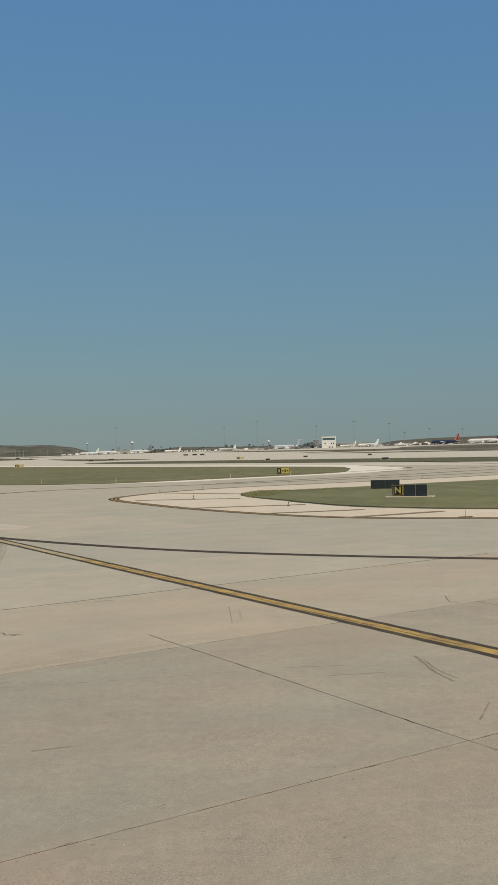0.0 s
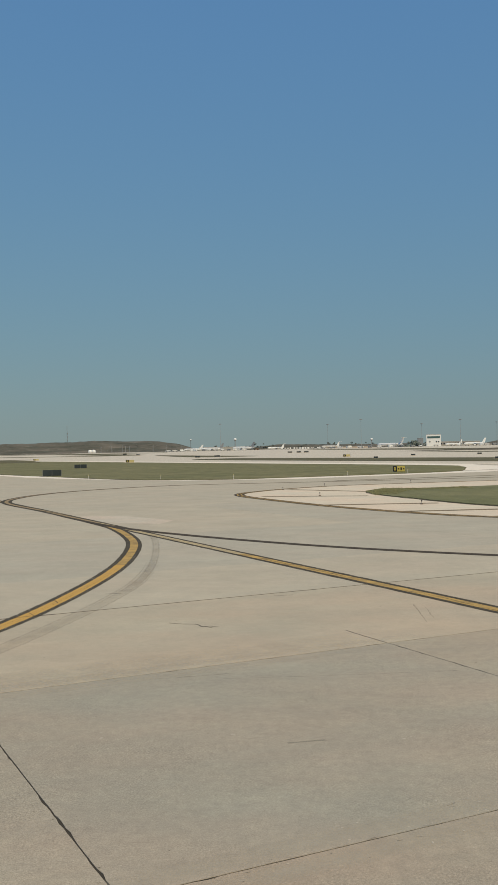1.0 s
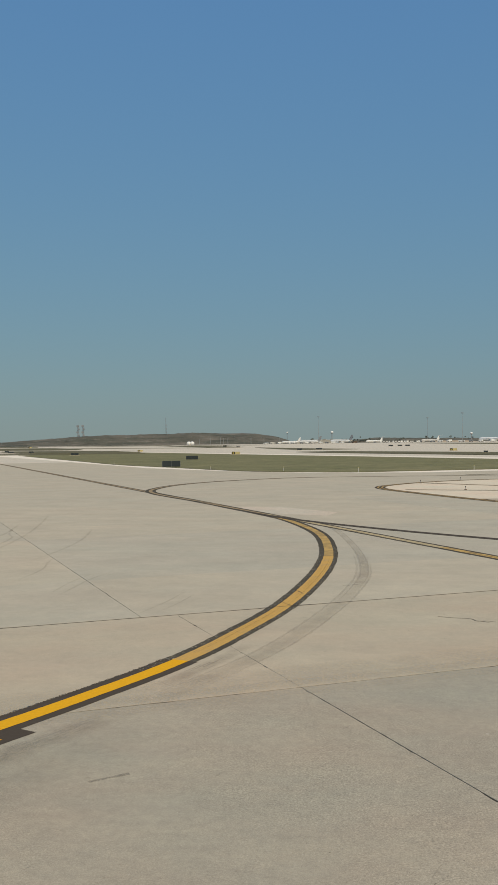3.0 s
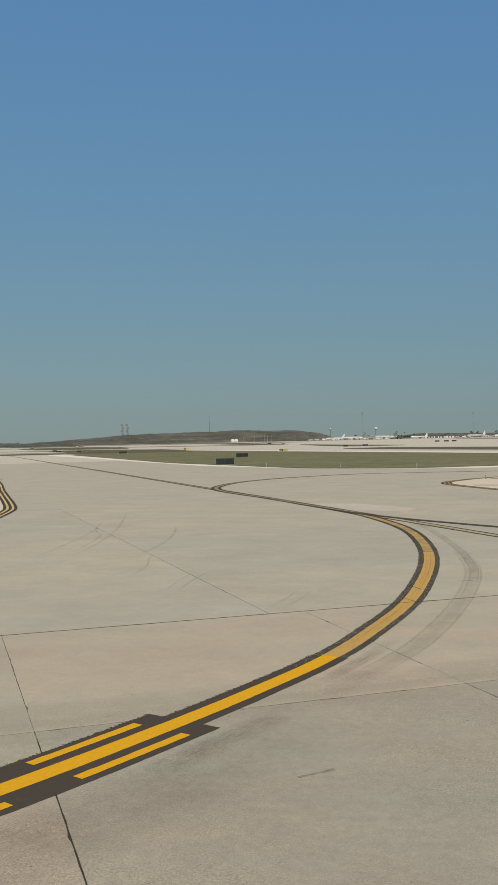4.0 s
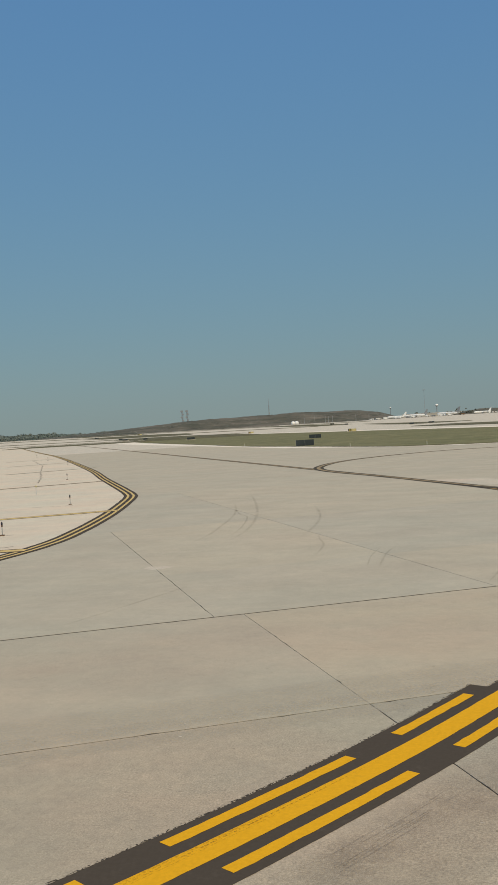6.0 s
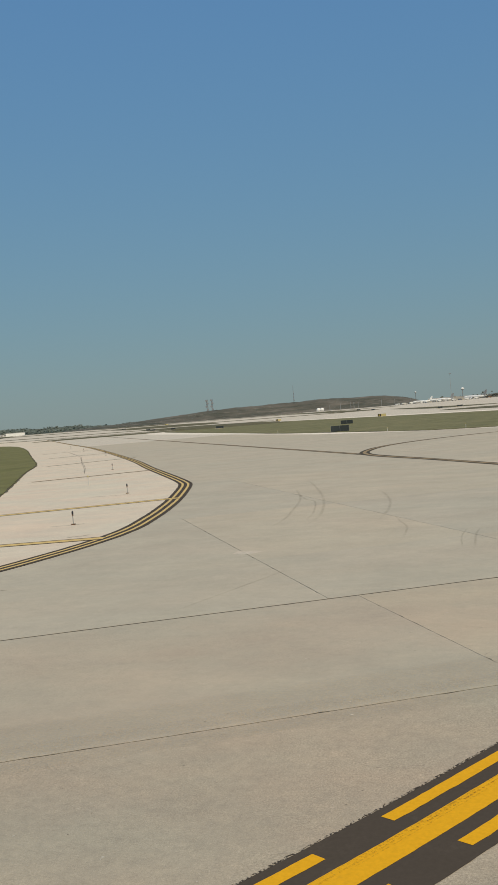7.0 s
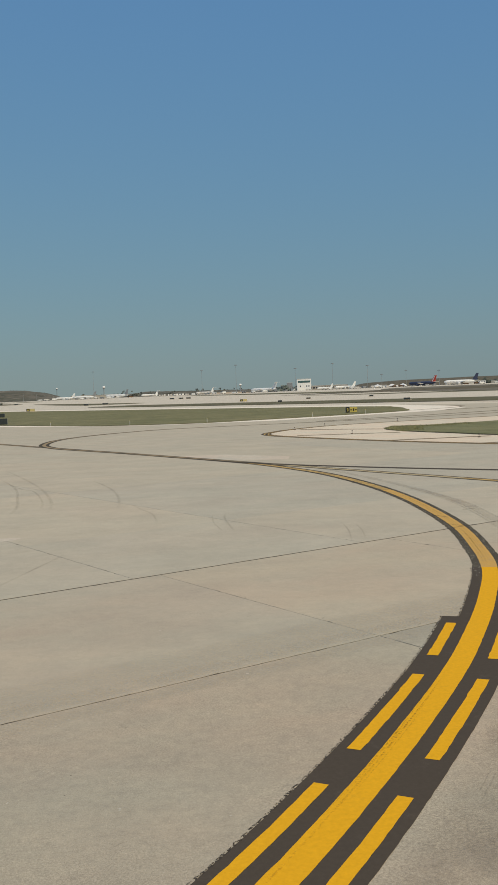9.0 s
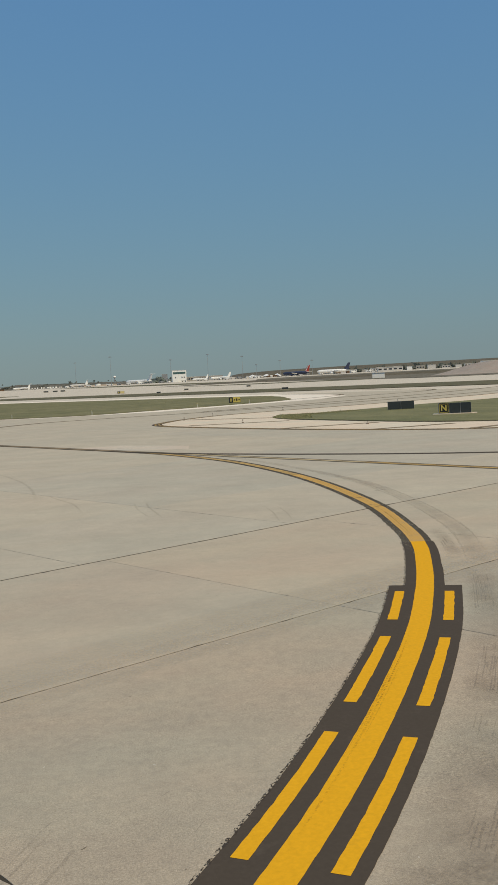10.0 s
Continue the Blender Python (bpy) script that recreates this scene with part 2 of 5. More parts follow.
M_SCUFF = flecked("dark_scrape", (0.19, 0.16, 0.125), 55, 0.47, 0.4)
M_FAINT_SCUFF = rubber_mark("faint_scuff", 0.35)
M_GRASS = turf("mown_grass", (0.165, 0.168, 0.08), (0.225, 0.208, 0.11))
M_GRASS_OLIVE = turf("olive_grass", (0.165, 0.16, 0.075), (0.225, 0.2, 0.105))
M_GRASS_GREEN = turf("green_grass", (0.15, 0.148, 0.05), (0.2, 0.183, 0.078))
M_GRASS_DRY = turf("dry_grass", (0.13, 0.125, 0.06), (0.2, 0.17, 0.1))
M_STRIP = turf("strip_grass", (0.11, 0.102, 0.055), (0.16, 0.138, 0.08))
M_FIELD = turf("dry_field", (0.14, 0.12, 0.09), (0.2, 0.175, 0.135))
M_SOIL = plain("edge_soil", (0.12, 0.1, 0.065), 0.95, scale=0.8)
M_SCRUB = hillside("scrub_hill", (0.075, 0.076, 0.055), (0.155, 0.135, 0.105), (0.22, 0.19, 0.15))
M_BANK = turf("embankment_grass", (0.11, 0.098, 0.075), (0.145, 0.125, 0.1))
# Distance haze is mixed into these three base colours, paling the far greenery.
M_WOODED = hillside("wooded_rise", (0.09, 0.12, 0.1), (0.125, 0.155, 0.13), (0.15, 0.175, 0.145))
M_FAR_LEAF = plain("haze_tinted_leaves", (0.2, 0.235, 0.215), 0.9, vary=0.15, scale=0.05)
M_LEAF = plain("leaves", (0.155, 0.17, 0.145), 0.9, vary=0.2, scale=0.3)
M_BLADE = plain("grass_blade", (0.3, 0.29, 0.14), 0.9, vary=0.2, scale=0.4)
M_DRY_BLADE = plain("dry_grass_blade", (0.31, 0.295, 0.15), 0.9, vary=0.2, scale=0.4)
M_WHITE = plain("white_paint", (0.8, 0.8, 0.78), 0.4, vary=0.05)
M_GREY = plain("grey_metal", (0.32, 0.33, 0.34), 0.5, 0.4)
M_STEEL = plain("galvanised_steel", (0.42, 0.43, 0.43), 0.45, 0.6)
M_DARK = plain("dark_window", (0.03, 0.035, 0.045), 0.2, vary=0.05)
M_TEAL = plain("teal_glass", (0.06, 0.12, 0.12), 0.15, vary=0.05)
M_SIGN_BACK = plain("sign_back_dark_green", (0.035, 0.045, 0.048), 0.55)
M_SIGN_BLACK = plain("sign_black", (0.02, 0.02, 0.02), 0.5)
M_SIGN_YELLOW = plain("sign_yellow", (0.58, 0.47, 0.13), 0.5, vary=0.05)
M_SIGN_CREAM = plain("sign_pale_yellow", (0.55, 0.46, 0.22), 0.5, vary=0.05)
M_BROWN = plain("brown_metal", (0.16, 0.09, 0.05), 0.6)
M_BLUE = plain("blue_lens", (0.03, 0.03, 0.045), 0.5)
M_NAVY = plain("navy_paint", (0.045, 0.055, 0.1), 0.35, vary=0.05)
M_RED = plain("red_paint", (0.62, 0.08, 0.05), 0.35, vary=0.05)
M_BRICK = plain("brick_red_paint", (0.33, 0.13, 0.09), 0.5, vary=0.05)
M_TAN = plain("tan_earth", (0.42, 0.33, 0.24), 0.95, vary=0.1, scale=0.15)
M_MOUND = concrete("pale_earth", (0.36, 0.30, 0.25), (0.4, 0.335, 0.28), 0.08)
M_ROOF = plain("pale_roof", (0.6, 0.58, 0.55), 0.6)
M_TERMINAL = plain("terminal_wall", (0.4, 0.38, 0.34), 0.7)

# ---------------------------------------------------------------- building helpers
C25, S25 = math.cos(radians(25)), math.sin(radians(25))


def W(u, v):
    """Plan axes: u along the slab lanes, v along the taxiway."""
    return (u * C25 - v * S25, u * S25 + v * C25)


def rise(x, y):
    """The ground climbs gently towards the far apron, to fit the camera's view."""
    d = min(1.0, max(0.0, (math.hypot(x, y) - 520) / 500))
    return 3.0 * d * d * (3 - 2 * d)


def mesh(name, verts, faces, material, parent=None, label="", smooth=False):
    me = bpy.data.meshes.new(name)
    me.from_pydata(verts, [], faces)
    me.update()
    me.materials.append(material)
    if smooth:
        me.polygons.foreach_set("use_smooth", [True] * len(me.polygons))
    ob = new(name, me)
    if parent:
        ob.parent = parent
    if label:
        tagged(ob, label)
    return ob


def part(name, bm, material, parent=None, label="", smooth=False):
    me = bpy.data.meshes.new(name)
    bm.to_mesh(me)
    bm.free()
    me.materials.append(material)
    if smooth:
        me.polygons.foreach_set("use_smooth", [True] * len(me.polygons))
    ob = new(name, me)
    if parent:
        ob.parent = parent
    if label:
        tagged(ob, label)
    return ob


def empty(name, m, label, category, group="", kind=""):
    ob = new(name)
    ob.empty_display_size = 0.3
    ob.matrix_world = m
    return tagged(ob, label, category, group, kind)


def box_bm(sx, sy, sz, centre=(0, 0, 0), bevel=0.0, rot=None):
    bm = bmesh.new()
    bmesh.ops.create_cube(bm, size=1)
    bmesh.ops.scale(bm, vec=(sx, sy, sz), verts=bm.verts)
    if bevel:
        bmesh.ops.bevel(bm, geom=list(bm.edges), offset=bevel, segments=2, affect="EDGES")
    if rot:
        bmesh.ops.transform(bm, matrix=rot, verts=bm.verts)
    bmesh.ops.translate(bm, vec=centre, verts=bm.verts)
    return bm


def tube_bm(r0, r1, height, base=(0, 0, 0), sides=12):
    bm = bmesh.new()
    bmesh.ops.create_cone(bm, cap_ends=True, segments=sides, radius1=r0, radius2=r1, depth=height)
    bmesh.ops.translate(bm, vec=(base[0], base[1], base[2] + height / 2), verts=bm.verts)
    return bm


def lathe_bm(profile, sides=20):
    """Profile of (radius, z) turned round z."""
    bm = bmesh.new()
    rings = []
    for r, z in profile:
        rings.append([bm.verts.new((r * math.cos(a), r * math.sin(a), z)) for a in (2 * math.pi * k / sides for k in range(sides))])
    for lo, hi in zip(rings, rings[1:]):
        for k in range(sides):
            bm.faces.new((lo[k], lo[(k + 1) % sides], hi[(k + 1) % sides], hi[k]))
    bm.faces.new(rings[-1])
    bm.faces.new(list(reversed(rings[0])))
    return bm


def smooth_path(points, step=0.5):
    """Rounded line through a few plan points."""
    p = [np.array(q, float) for q in points]
    p = [2 * p[0] - p[1]] + p + [2 * p[-1] - p[-2]]
    out = []
    for i in range(1, len(p) - 2):
        a, b, c, d = p[i - 1:i + 3]
        n = max(2, int(np.linalg.norm(c - b) / step))
        for k in range(n):
            t = k / n
            out.append(0.5 * (2 * b + (c - a) * t + (2 * a - 5 * b + 4 * c - d) * t * t + (3 * b - a - 3 * c + d) * t ** 3))
    out.append(p[-2])
    return np.array(out)


def lengths(path):
    return np.concatenate([[0], np.cumsum(np.linalg.norm(np.diff(path, axis=0), axis=1))])


def piece(path, s0, s1, step=0.5):
    """The stretch of a path between two lengths along it."""
    s = lengths(path)
    q = np.linspace(s0, s1, max(2, int((s1 - s0) / step) + 1))
    return np.stack([np.interp(q, s, path[:, 0]), np.interp(q, s, path[:, 1])], 1)


def offset(path, by):
    """The path moved sideways, to its left."""
    d = np.gradient(path, axis=0)
    d /= np.linalg.norm(d, axis=1)[:, None]
    return path + np.stack([-d[:, 1], d[:, 0]], 1) * by


def ribbon(name, path, lo, hi, z, material, parent=None, label="", ragged=0.0, fine=0.12, taper=(0, 0)):
    """A flat painted band beside a path, from lo to hi metres to its left."""
    if ragged:
        path = piece(path, 0, lengths(path)[-1], fine)
    d = np.gradient(path, axis=0)
    d /= np.linalg.norm(d, axis=1)[:, None]
    n = np.stack([-d[:, 1], d[:, 0]], 1)
    rng = np.random.RandomState(int(abs(path[0, 0] * 97 + path[-1, 1] * 31)) % 9999)
    ja = rng.normal(0, ragged, len(path))[:, None]
    jb = rng.normal(0, ragged, len(path))[:, None]
    at = lengths(path)
    w = np.ones(len(path))
    if taper[0]:
        w = np.minimum(w, at / taper[0])
    if taper[1]:
        w = np.minimum(w, (at[-1] - at) / taper[1])
    w = w[:, None]
    a, b = path + n * (lo + ja) * w, path + n * (hi + jb) * w
    k = len(path)
    verts = [(x, y, z + rise(x, y)) for x, y in np.concatenate([a, b])]
    faces = [(i, i + 1, k + i + 1, k + i) for i in range(k - 1)]
    return mesh(name, verts, faces, material, parent, label)


def poly_sheet(name, outline, z, material, parent=None, label="", thickness=0.0):
    """A level sheet inside a plan outline, with an edge if it is raised."""
    bm = bmesh.new()
    top = [bm.verts.new((x, y, z + rise(x, y))) for x, y in outline]
    face = bm.faces.new(top)
    if face.normal.z < 0 or sum((b[0] - a[0]) * (b[1] + a[1]) for a, b in zip(outline, list(outline[1:]) + [outline[0]])) > 0:
        face.normal_flip()
    if thickness:
        low = [bm.verts.new((v.co.x, v.co.y, v.co.z - thickness)) for v in top]
        k = len(top)
        for i in range(k):
            bm.faces.new((top[i], low[i], low[(i + 1) % k], top[(i + 1) % k]))
    bmesh.ops.triangulate(bm, faces=[f for f in bm.faces if len(f.verts) > 4])
    bmesh.ops.recalc_face_normals(bm, faces=bm.faces) if thickness else None
    return part(name, bm, material, parent, label)


def grid_sheet(name, us, vs, z, material, parent=None, label=""):
    verts = []
    for u in us:
        for v in vs:
            x, y = W(u, v)
            verts.append((x, y, z + rise(x, y)))
    k = len(vs)
    faces = [(i * k + j, (i + 1) * k + j, (i + 1) * k + j + 1, i * k + j + 1) for i in range(len(us) - 1) for j in range(k - 1)]
    return mesh(name, verts, faces, material, parent, label)


def inside(px, py, outline):
    """Which of the points lie inside a plan outline."""
    o = np.array(outline)
    hit = np.zeros(len(px), bool)
    for (x0, y0), (x1, y1) in zip(o, np.roll(o, -1, 0)):
        cross = ((y0 > py) != (y1 > py)) & (px < (x1 - x0) * (py - y0) / (y1 - y0 + 1e-12) + x0)
        hit ^= cross
    return hit


# ---------------------------------------------------------------- ground and pavement
def build_ground():
    rings = [0.5, 60, 150, 300, 450, 560, 640, 720, 800, 880, 960, 1040, 1300, 1800, 2600, 3600, 4900]
    sides = 72
    verts, faces = [], []
    for r in rings:
        for k in range(sides):
            a = 2 * math.pi * k / sides
            x, y = r * math.cos(a), r * math.sin(a)
            verts.append((x, y, -0.25 + rise(x, y)))
    for i in range(len(rings) - 1):
        for k in range(sides):
            k2 = (k + 1) % sides
            faces.append((i * sides + k, (i + 1) * sides + k, (i + 1) * sides + k2, i * sides + k2))
    faces.append(tuple(range(sides)))
    tagged(mesh("ground", verts, faces, M_GRASS_DRY), "dry pale grassland reaching out to the horizon", "ground", kind="structure")


U_JOINTS, V_JOINTS = (-21.4, -13.5, -5.6, 0.82, 8.68, 16.5), (-13.9, -6.3, 1.2, 8.77, 16.29, 23.08)
LANE_GAPS = (0.02, 0.02, 0.02, 0.017, 0.025, 0.07)
V_FAR = 62.0
GAP = 0.015


def build_pavement():
    bed = grid_sheet("taxiway", (-80, 80), (-40, 75), -0.005, M_FILLER)
    tagged(bed, "wide concrete taxiway of jointed slabs, stained and scuffed", "taxiway", kind="structure")
    big_u = [-260, -180, -80, -21.4]
    big_v = [220, 300, 400, 500, 560, 620, 680, 740, 800, 860, 920, 1000, 1100, 1300, 1500, 1900]
    all_u = [-260, -180, -100, -40, 0, 40, 80, 150, 220, 300, 380, 450, 520, 580, 640, 700, 760, 820, 880, 940, 1000, 1100, 1250, 1500]
    # unbroken stretches round the jointed slabs
    grid_sheet("concrete_slab", [-260, -180, -100, 0, 60, 120], [62, 100, 150], 0, M_SLAB_PALE, bed)
    grid_sheet("concrete_slab", [120, 150, 220, 300, 380, 450, 520, 580, 640, 700, 800, 1000], [62, 100, 150], 0, M_APRON, bed)
    grid_sheet("concrete_slab", all_u[:7], [150, 220], 0, M_SLAB_PALE, bed)
    grid_sheet("concrete_slab", all_u[6:], [150, 220], 0, M_APRON, bed)
    grid_sheet("concrete_slab", all_u, big_v, 0, M_APRON, bed)
    grid_sheet("concrete_slab", [16.5 + GAP, 60], [-300, -150, 0, 16.29 - GAP], 0, M_SLAB, bed)
    grid_sheet("concrete_slab", [24.0, 60], [16.29, V_FAR], 0, M_SLAB_PALE, bed)
    grid_sheet("concrete_slab", [60, 80, 150, 220], [-300, -150, 0, 23.08 - GAP], 0, M_SLAB_PALE, bed)
    grid_sheet("concrete_slab", [220, 300, 380, 450, 520, 580, 640, 700, 800, 1000], [-300, -150, 0, 23.08 - GAP], 0, M_APRON, bed)
    grid_sheet("concrete_slab", big_u, [-300, -100, -13.9], 0, M_SLAB, bed)
    grid_sheet("concrete_slab", big_u, [-13.9, 16.29], 0, M_SLAB, bed)
    grid_sheet("concrete_slab", big_u, [16.29, 23.08 - GAP], 0, M_SLAB_PALE, bed)
    grid_sheet("concrete_slab", [-21.4, 16.5], [-300, -100, -13.9], 0, M_SLAB, bed)
    for v0, v1, joints in ((23.08, 29.2, (-260, -13.5, -6.2, 0.03, 24.0)), (29.2, 41.5, (-260, -6.2, 0.03, 24.0)), (41.5, V_FAR, (-260, 0.03, 24.0))):
        for a, b in zip(joints, joints[1:]):
            slab(a, b, v0, v1, bed, LANE_GAPS[-1] if v0 < 24 else 0.0, 0.0, M_SLAB_PALE, 0.01)
    grid_sheet("concrete_slab", [60, 80, 150, 220, 300, 380, 450, 520, 580, 640, 700, 800, 1000], [23.08, V_FAR], 0, M_APRON, bed)
    for k, (v0, v1) in enumerate(zip(V_JOINTS, V_JOINTS[1:])):
        joints = U_JOINTS if v1 < 23 else (-21.4, -13.5, -5.6, 0.82, 24.0)
        for u0, u1 in zip(joints, joints[1:]):
            slab(u0, u1, v0, v1, bed, LANE_GAPS[k], LANE_GAPS[k + 1], M_SLAB_DARK if v1 < 9 else M_SLAB if v1 < 17 else M_SLAB_WARM, GAP if v1 < 17 else 0.007)


def slab(u0, u1, v0, v1, bed, low, high, material, gap):
    """One slab with slightly worn, broken arrises."""
    rng = np.random.RandomState(int(abs(u0 * 131 + v0 * 17)) % 9973)
    edge = []
    g = gap / 2
    for (a, b), (c, d) in (((u0 + g, v0 + low / 2), (u1 - g, v0 + low / 2)), ((u1 - g, v0 + low / 2), (u1 - g, v1 - high / 2)), ((u1 - g, v1 - high / 2), (u0 + g, v1 - high / 2)), ((u0 + g, v1 - high / 2), (u0 + g, v0 + low / 2))):
        n = min(90, max(1, int(math.hypot(c - a, d - b) / 0.13)))
        for k in range(n):
            t = k / n
            jig = 0 if k == 0 or (abs(b - d) < 1e-6 and ((b == v0 and low == 0) or (b == v1 and high == 0))) else max(0, rng.normal(0.0, 0.003)) + (0.022 * rng.rand() ** 2 if rng.rand() < 0.12 else 0)
            along = (c - a, d - b)
            l = math.hypot(*along)
            edge.append((a + along[0] * t - along[1] / l * jig, b + along[1] * t + along[0] / l * jig))
    k = len(edge)
    verts = [(*W(*e), 0.0) for e in edge] + [(*W(*e), -0.035) for e in edge]
    faces = [tuple(range(k))] + [(i, k + i, k + (i + 1) % k, (i + 1) % k) for i in range(k)]
    mesh("concrete_slab", verts, faces, material, bed)


# plan outlines
EDGE_A = [(36, 33), (28, 38.2), (18, 45.3), (13.9, 47.6), (10.6, 50.4), (7.6, 55.0), (4.2, 62.0), (0.9, 71.0), (-0.9, 77.0), (-1.0, 81.0), (0.4, 84.5), (3.6, 89.3), (9, 94), (18, 97.0), (35, 102), (57, 113), (110, 142)]
EDGE_B = [(-36, 3), (-30.0, 12.5), (-26.1, 21.7), (-24.7, 27.0), (-24.2, 31.6), (-24.6, 36.2), (-25.7, 43.0), (-27.3, 50.6), (-28.2, 54.3), (-29.0, 56.7), (-31.3, 62.3), (-38, 78.0), (-50, 106.5), (-83, 180), (-118, 253), (-165, 352), (-260, 552)]
GRASS_A = [(60, 36), (34, 43.5), (20.5, 51.2), (16.2, 54.9), (13.3, 59.2), (10.9, 67.8), (9.3, 75.5), (9.6, 80.5), (11.6, 84.6), (14.6, 83.4), (20.2, 85.4), (29, 88.8), (37, 91.2), (60, 100), (100, 121), (130, 120)]
GRASS_B = [W(-16.6, 50.5), W(-15.1, 54.6), W(-14.3, 59.6), W(-13.5, 69), W(-12.2, 99), W(-10.9, 122), W(-11.2, 158), W(-12.5, 260), W(-17, 345), W(-30, 400), W(-60, 460), W(-250, 470), W(-250, 20), W(-60, 20), W(-32, 34), W(-20, 46)]
GRASS_C = [(33.4, 143), (30.4, 136.5), (21.6, 130.2), (5.0, 123.0), (-2, 120.6), (-9, 123.3), (-17.5, 131), (-30, 153), (-45, 180), (-62, 220), (-117, 350), (-127, 382), (-112, 430), (-100, 462), (-88, 452), (-48, 365), (10.6, 240), (36.5, 182), (38.5, 165)]


def build_shoulder(name, grass_side, label, material=M_SHOULDER):
    tagged(poly_sheet(name, grass_side, 0.006, material), label, "shoulder", kind="structure")


def build_shoulders():
    a = [tuple(p) for p in piece(smooth_path(EDGE_A), 2, lengths(smooth_path(EDGE_A))[-1] - 2, 1.5)]
    build_shoulder("pavement_shoulder_1", a + [(140, 90), (90, 30)], "pale tan concrete shoulder round the grass island")
    b = [tuple(p) for p in piece(smooth_path(EDGE_B), 2, lengths(smooth_path(EDGE_B))[-1] - 2, 1.5)]
    build_shoulder("pavement_shoulder_2", b + [W(-250, 560), W(-250, 10)], "pale tan concrete shoulder beside the grass verge")
    c = [W(33.5, 152), W(33.5, 372), W(38, 420), W(60, 460), W(104, 490), W(121, 470), W(121, 150), W(112, 128), W(100, 112), W(86, 105), W(56, 104), W(44, 112), W(38, 128)]
    build_shoulder("pavement_shoulder_3", c, "bleached concrete shoulder round the large grass island", M_KERB_BAND)


def scatter_blades(name, outline, count, height, label, seed, box=None, material=None, width=0.05):
    """Grass blades and weeds over an outline, as one mesh."""
    rng = np.random.RandomState(seed)
    o = np.array(outline)
    lo, hi = (o.min(0), o.max(0)) if box is None else (np.array(box[0]), np.array(box[1]))
    px, py = rng.uniform(lo[0], hi[0], count * 6), rng.uniform(lo[1], hi[1], count * 6)
    keep = inside(px, py, outline)
    px, py = px[keep][:count], py[keep][:count]
    n = len(px)
    a = rng.uniform(0, 2 * np.pi, n)
    h = height * rng.lognormal(0, 0.35, n)
    w = width * rng.uniform(0.6, 1.6, n)
    lean = rng.normal(0, 0.35, (n, 2)) * h[:, None]
    base = 0.02
    v = np.empty((n, 3, 3))
    v[:, 0] = np.stack([px - w * np.cos(a), py - w * np.sin(a), np.full(n, base)], 1)
    v[:, 1] = np.stack([px + w * np.cos(a), py + w * np.sin(a), np.full(n, base)], 1)
    v[:, 2] = np.stack([px + lean[:, 0], py + lean[:, 1], base + h], 1)
    ob = mesh(name, v.reshape(-1, 3).tolist(), np.arange(n * 3).reshape(-1, 3).tolist(), material or M_BLADE)
    return tagged(ob, label, "grass", kind="stuff")


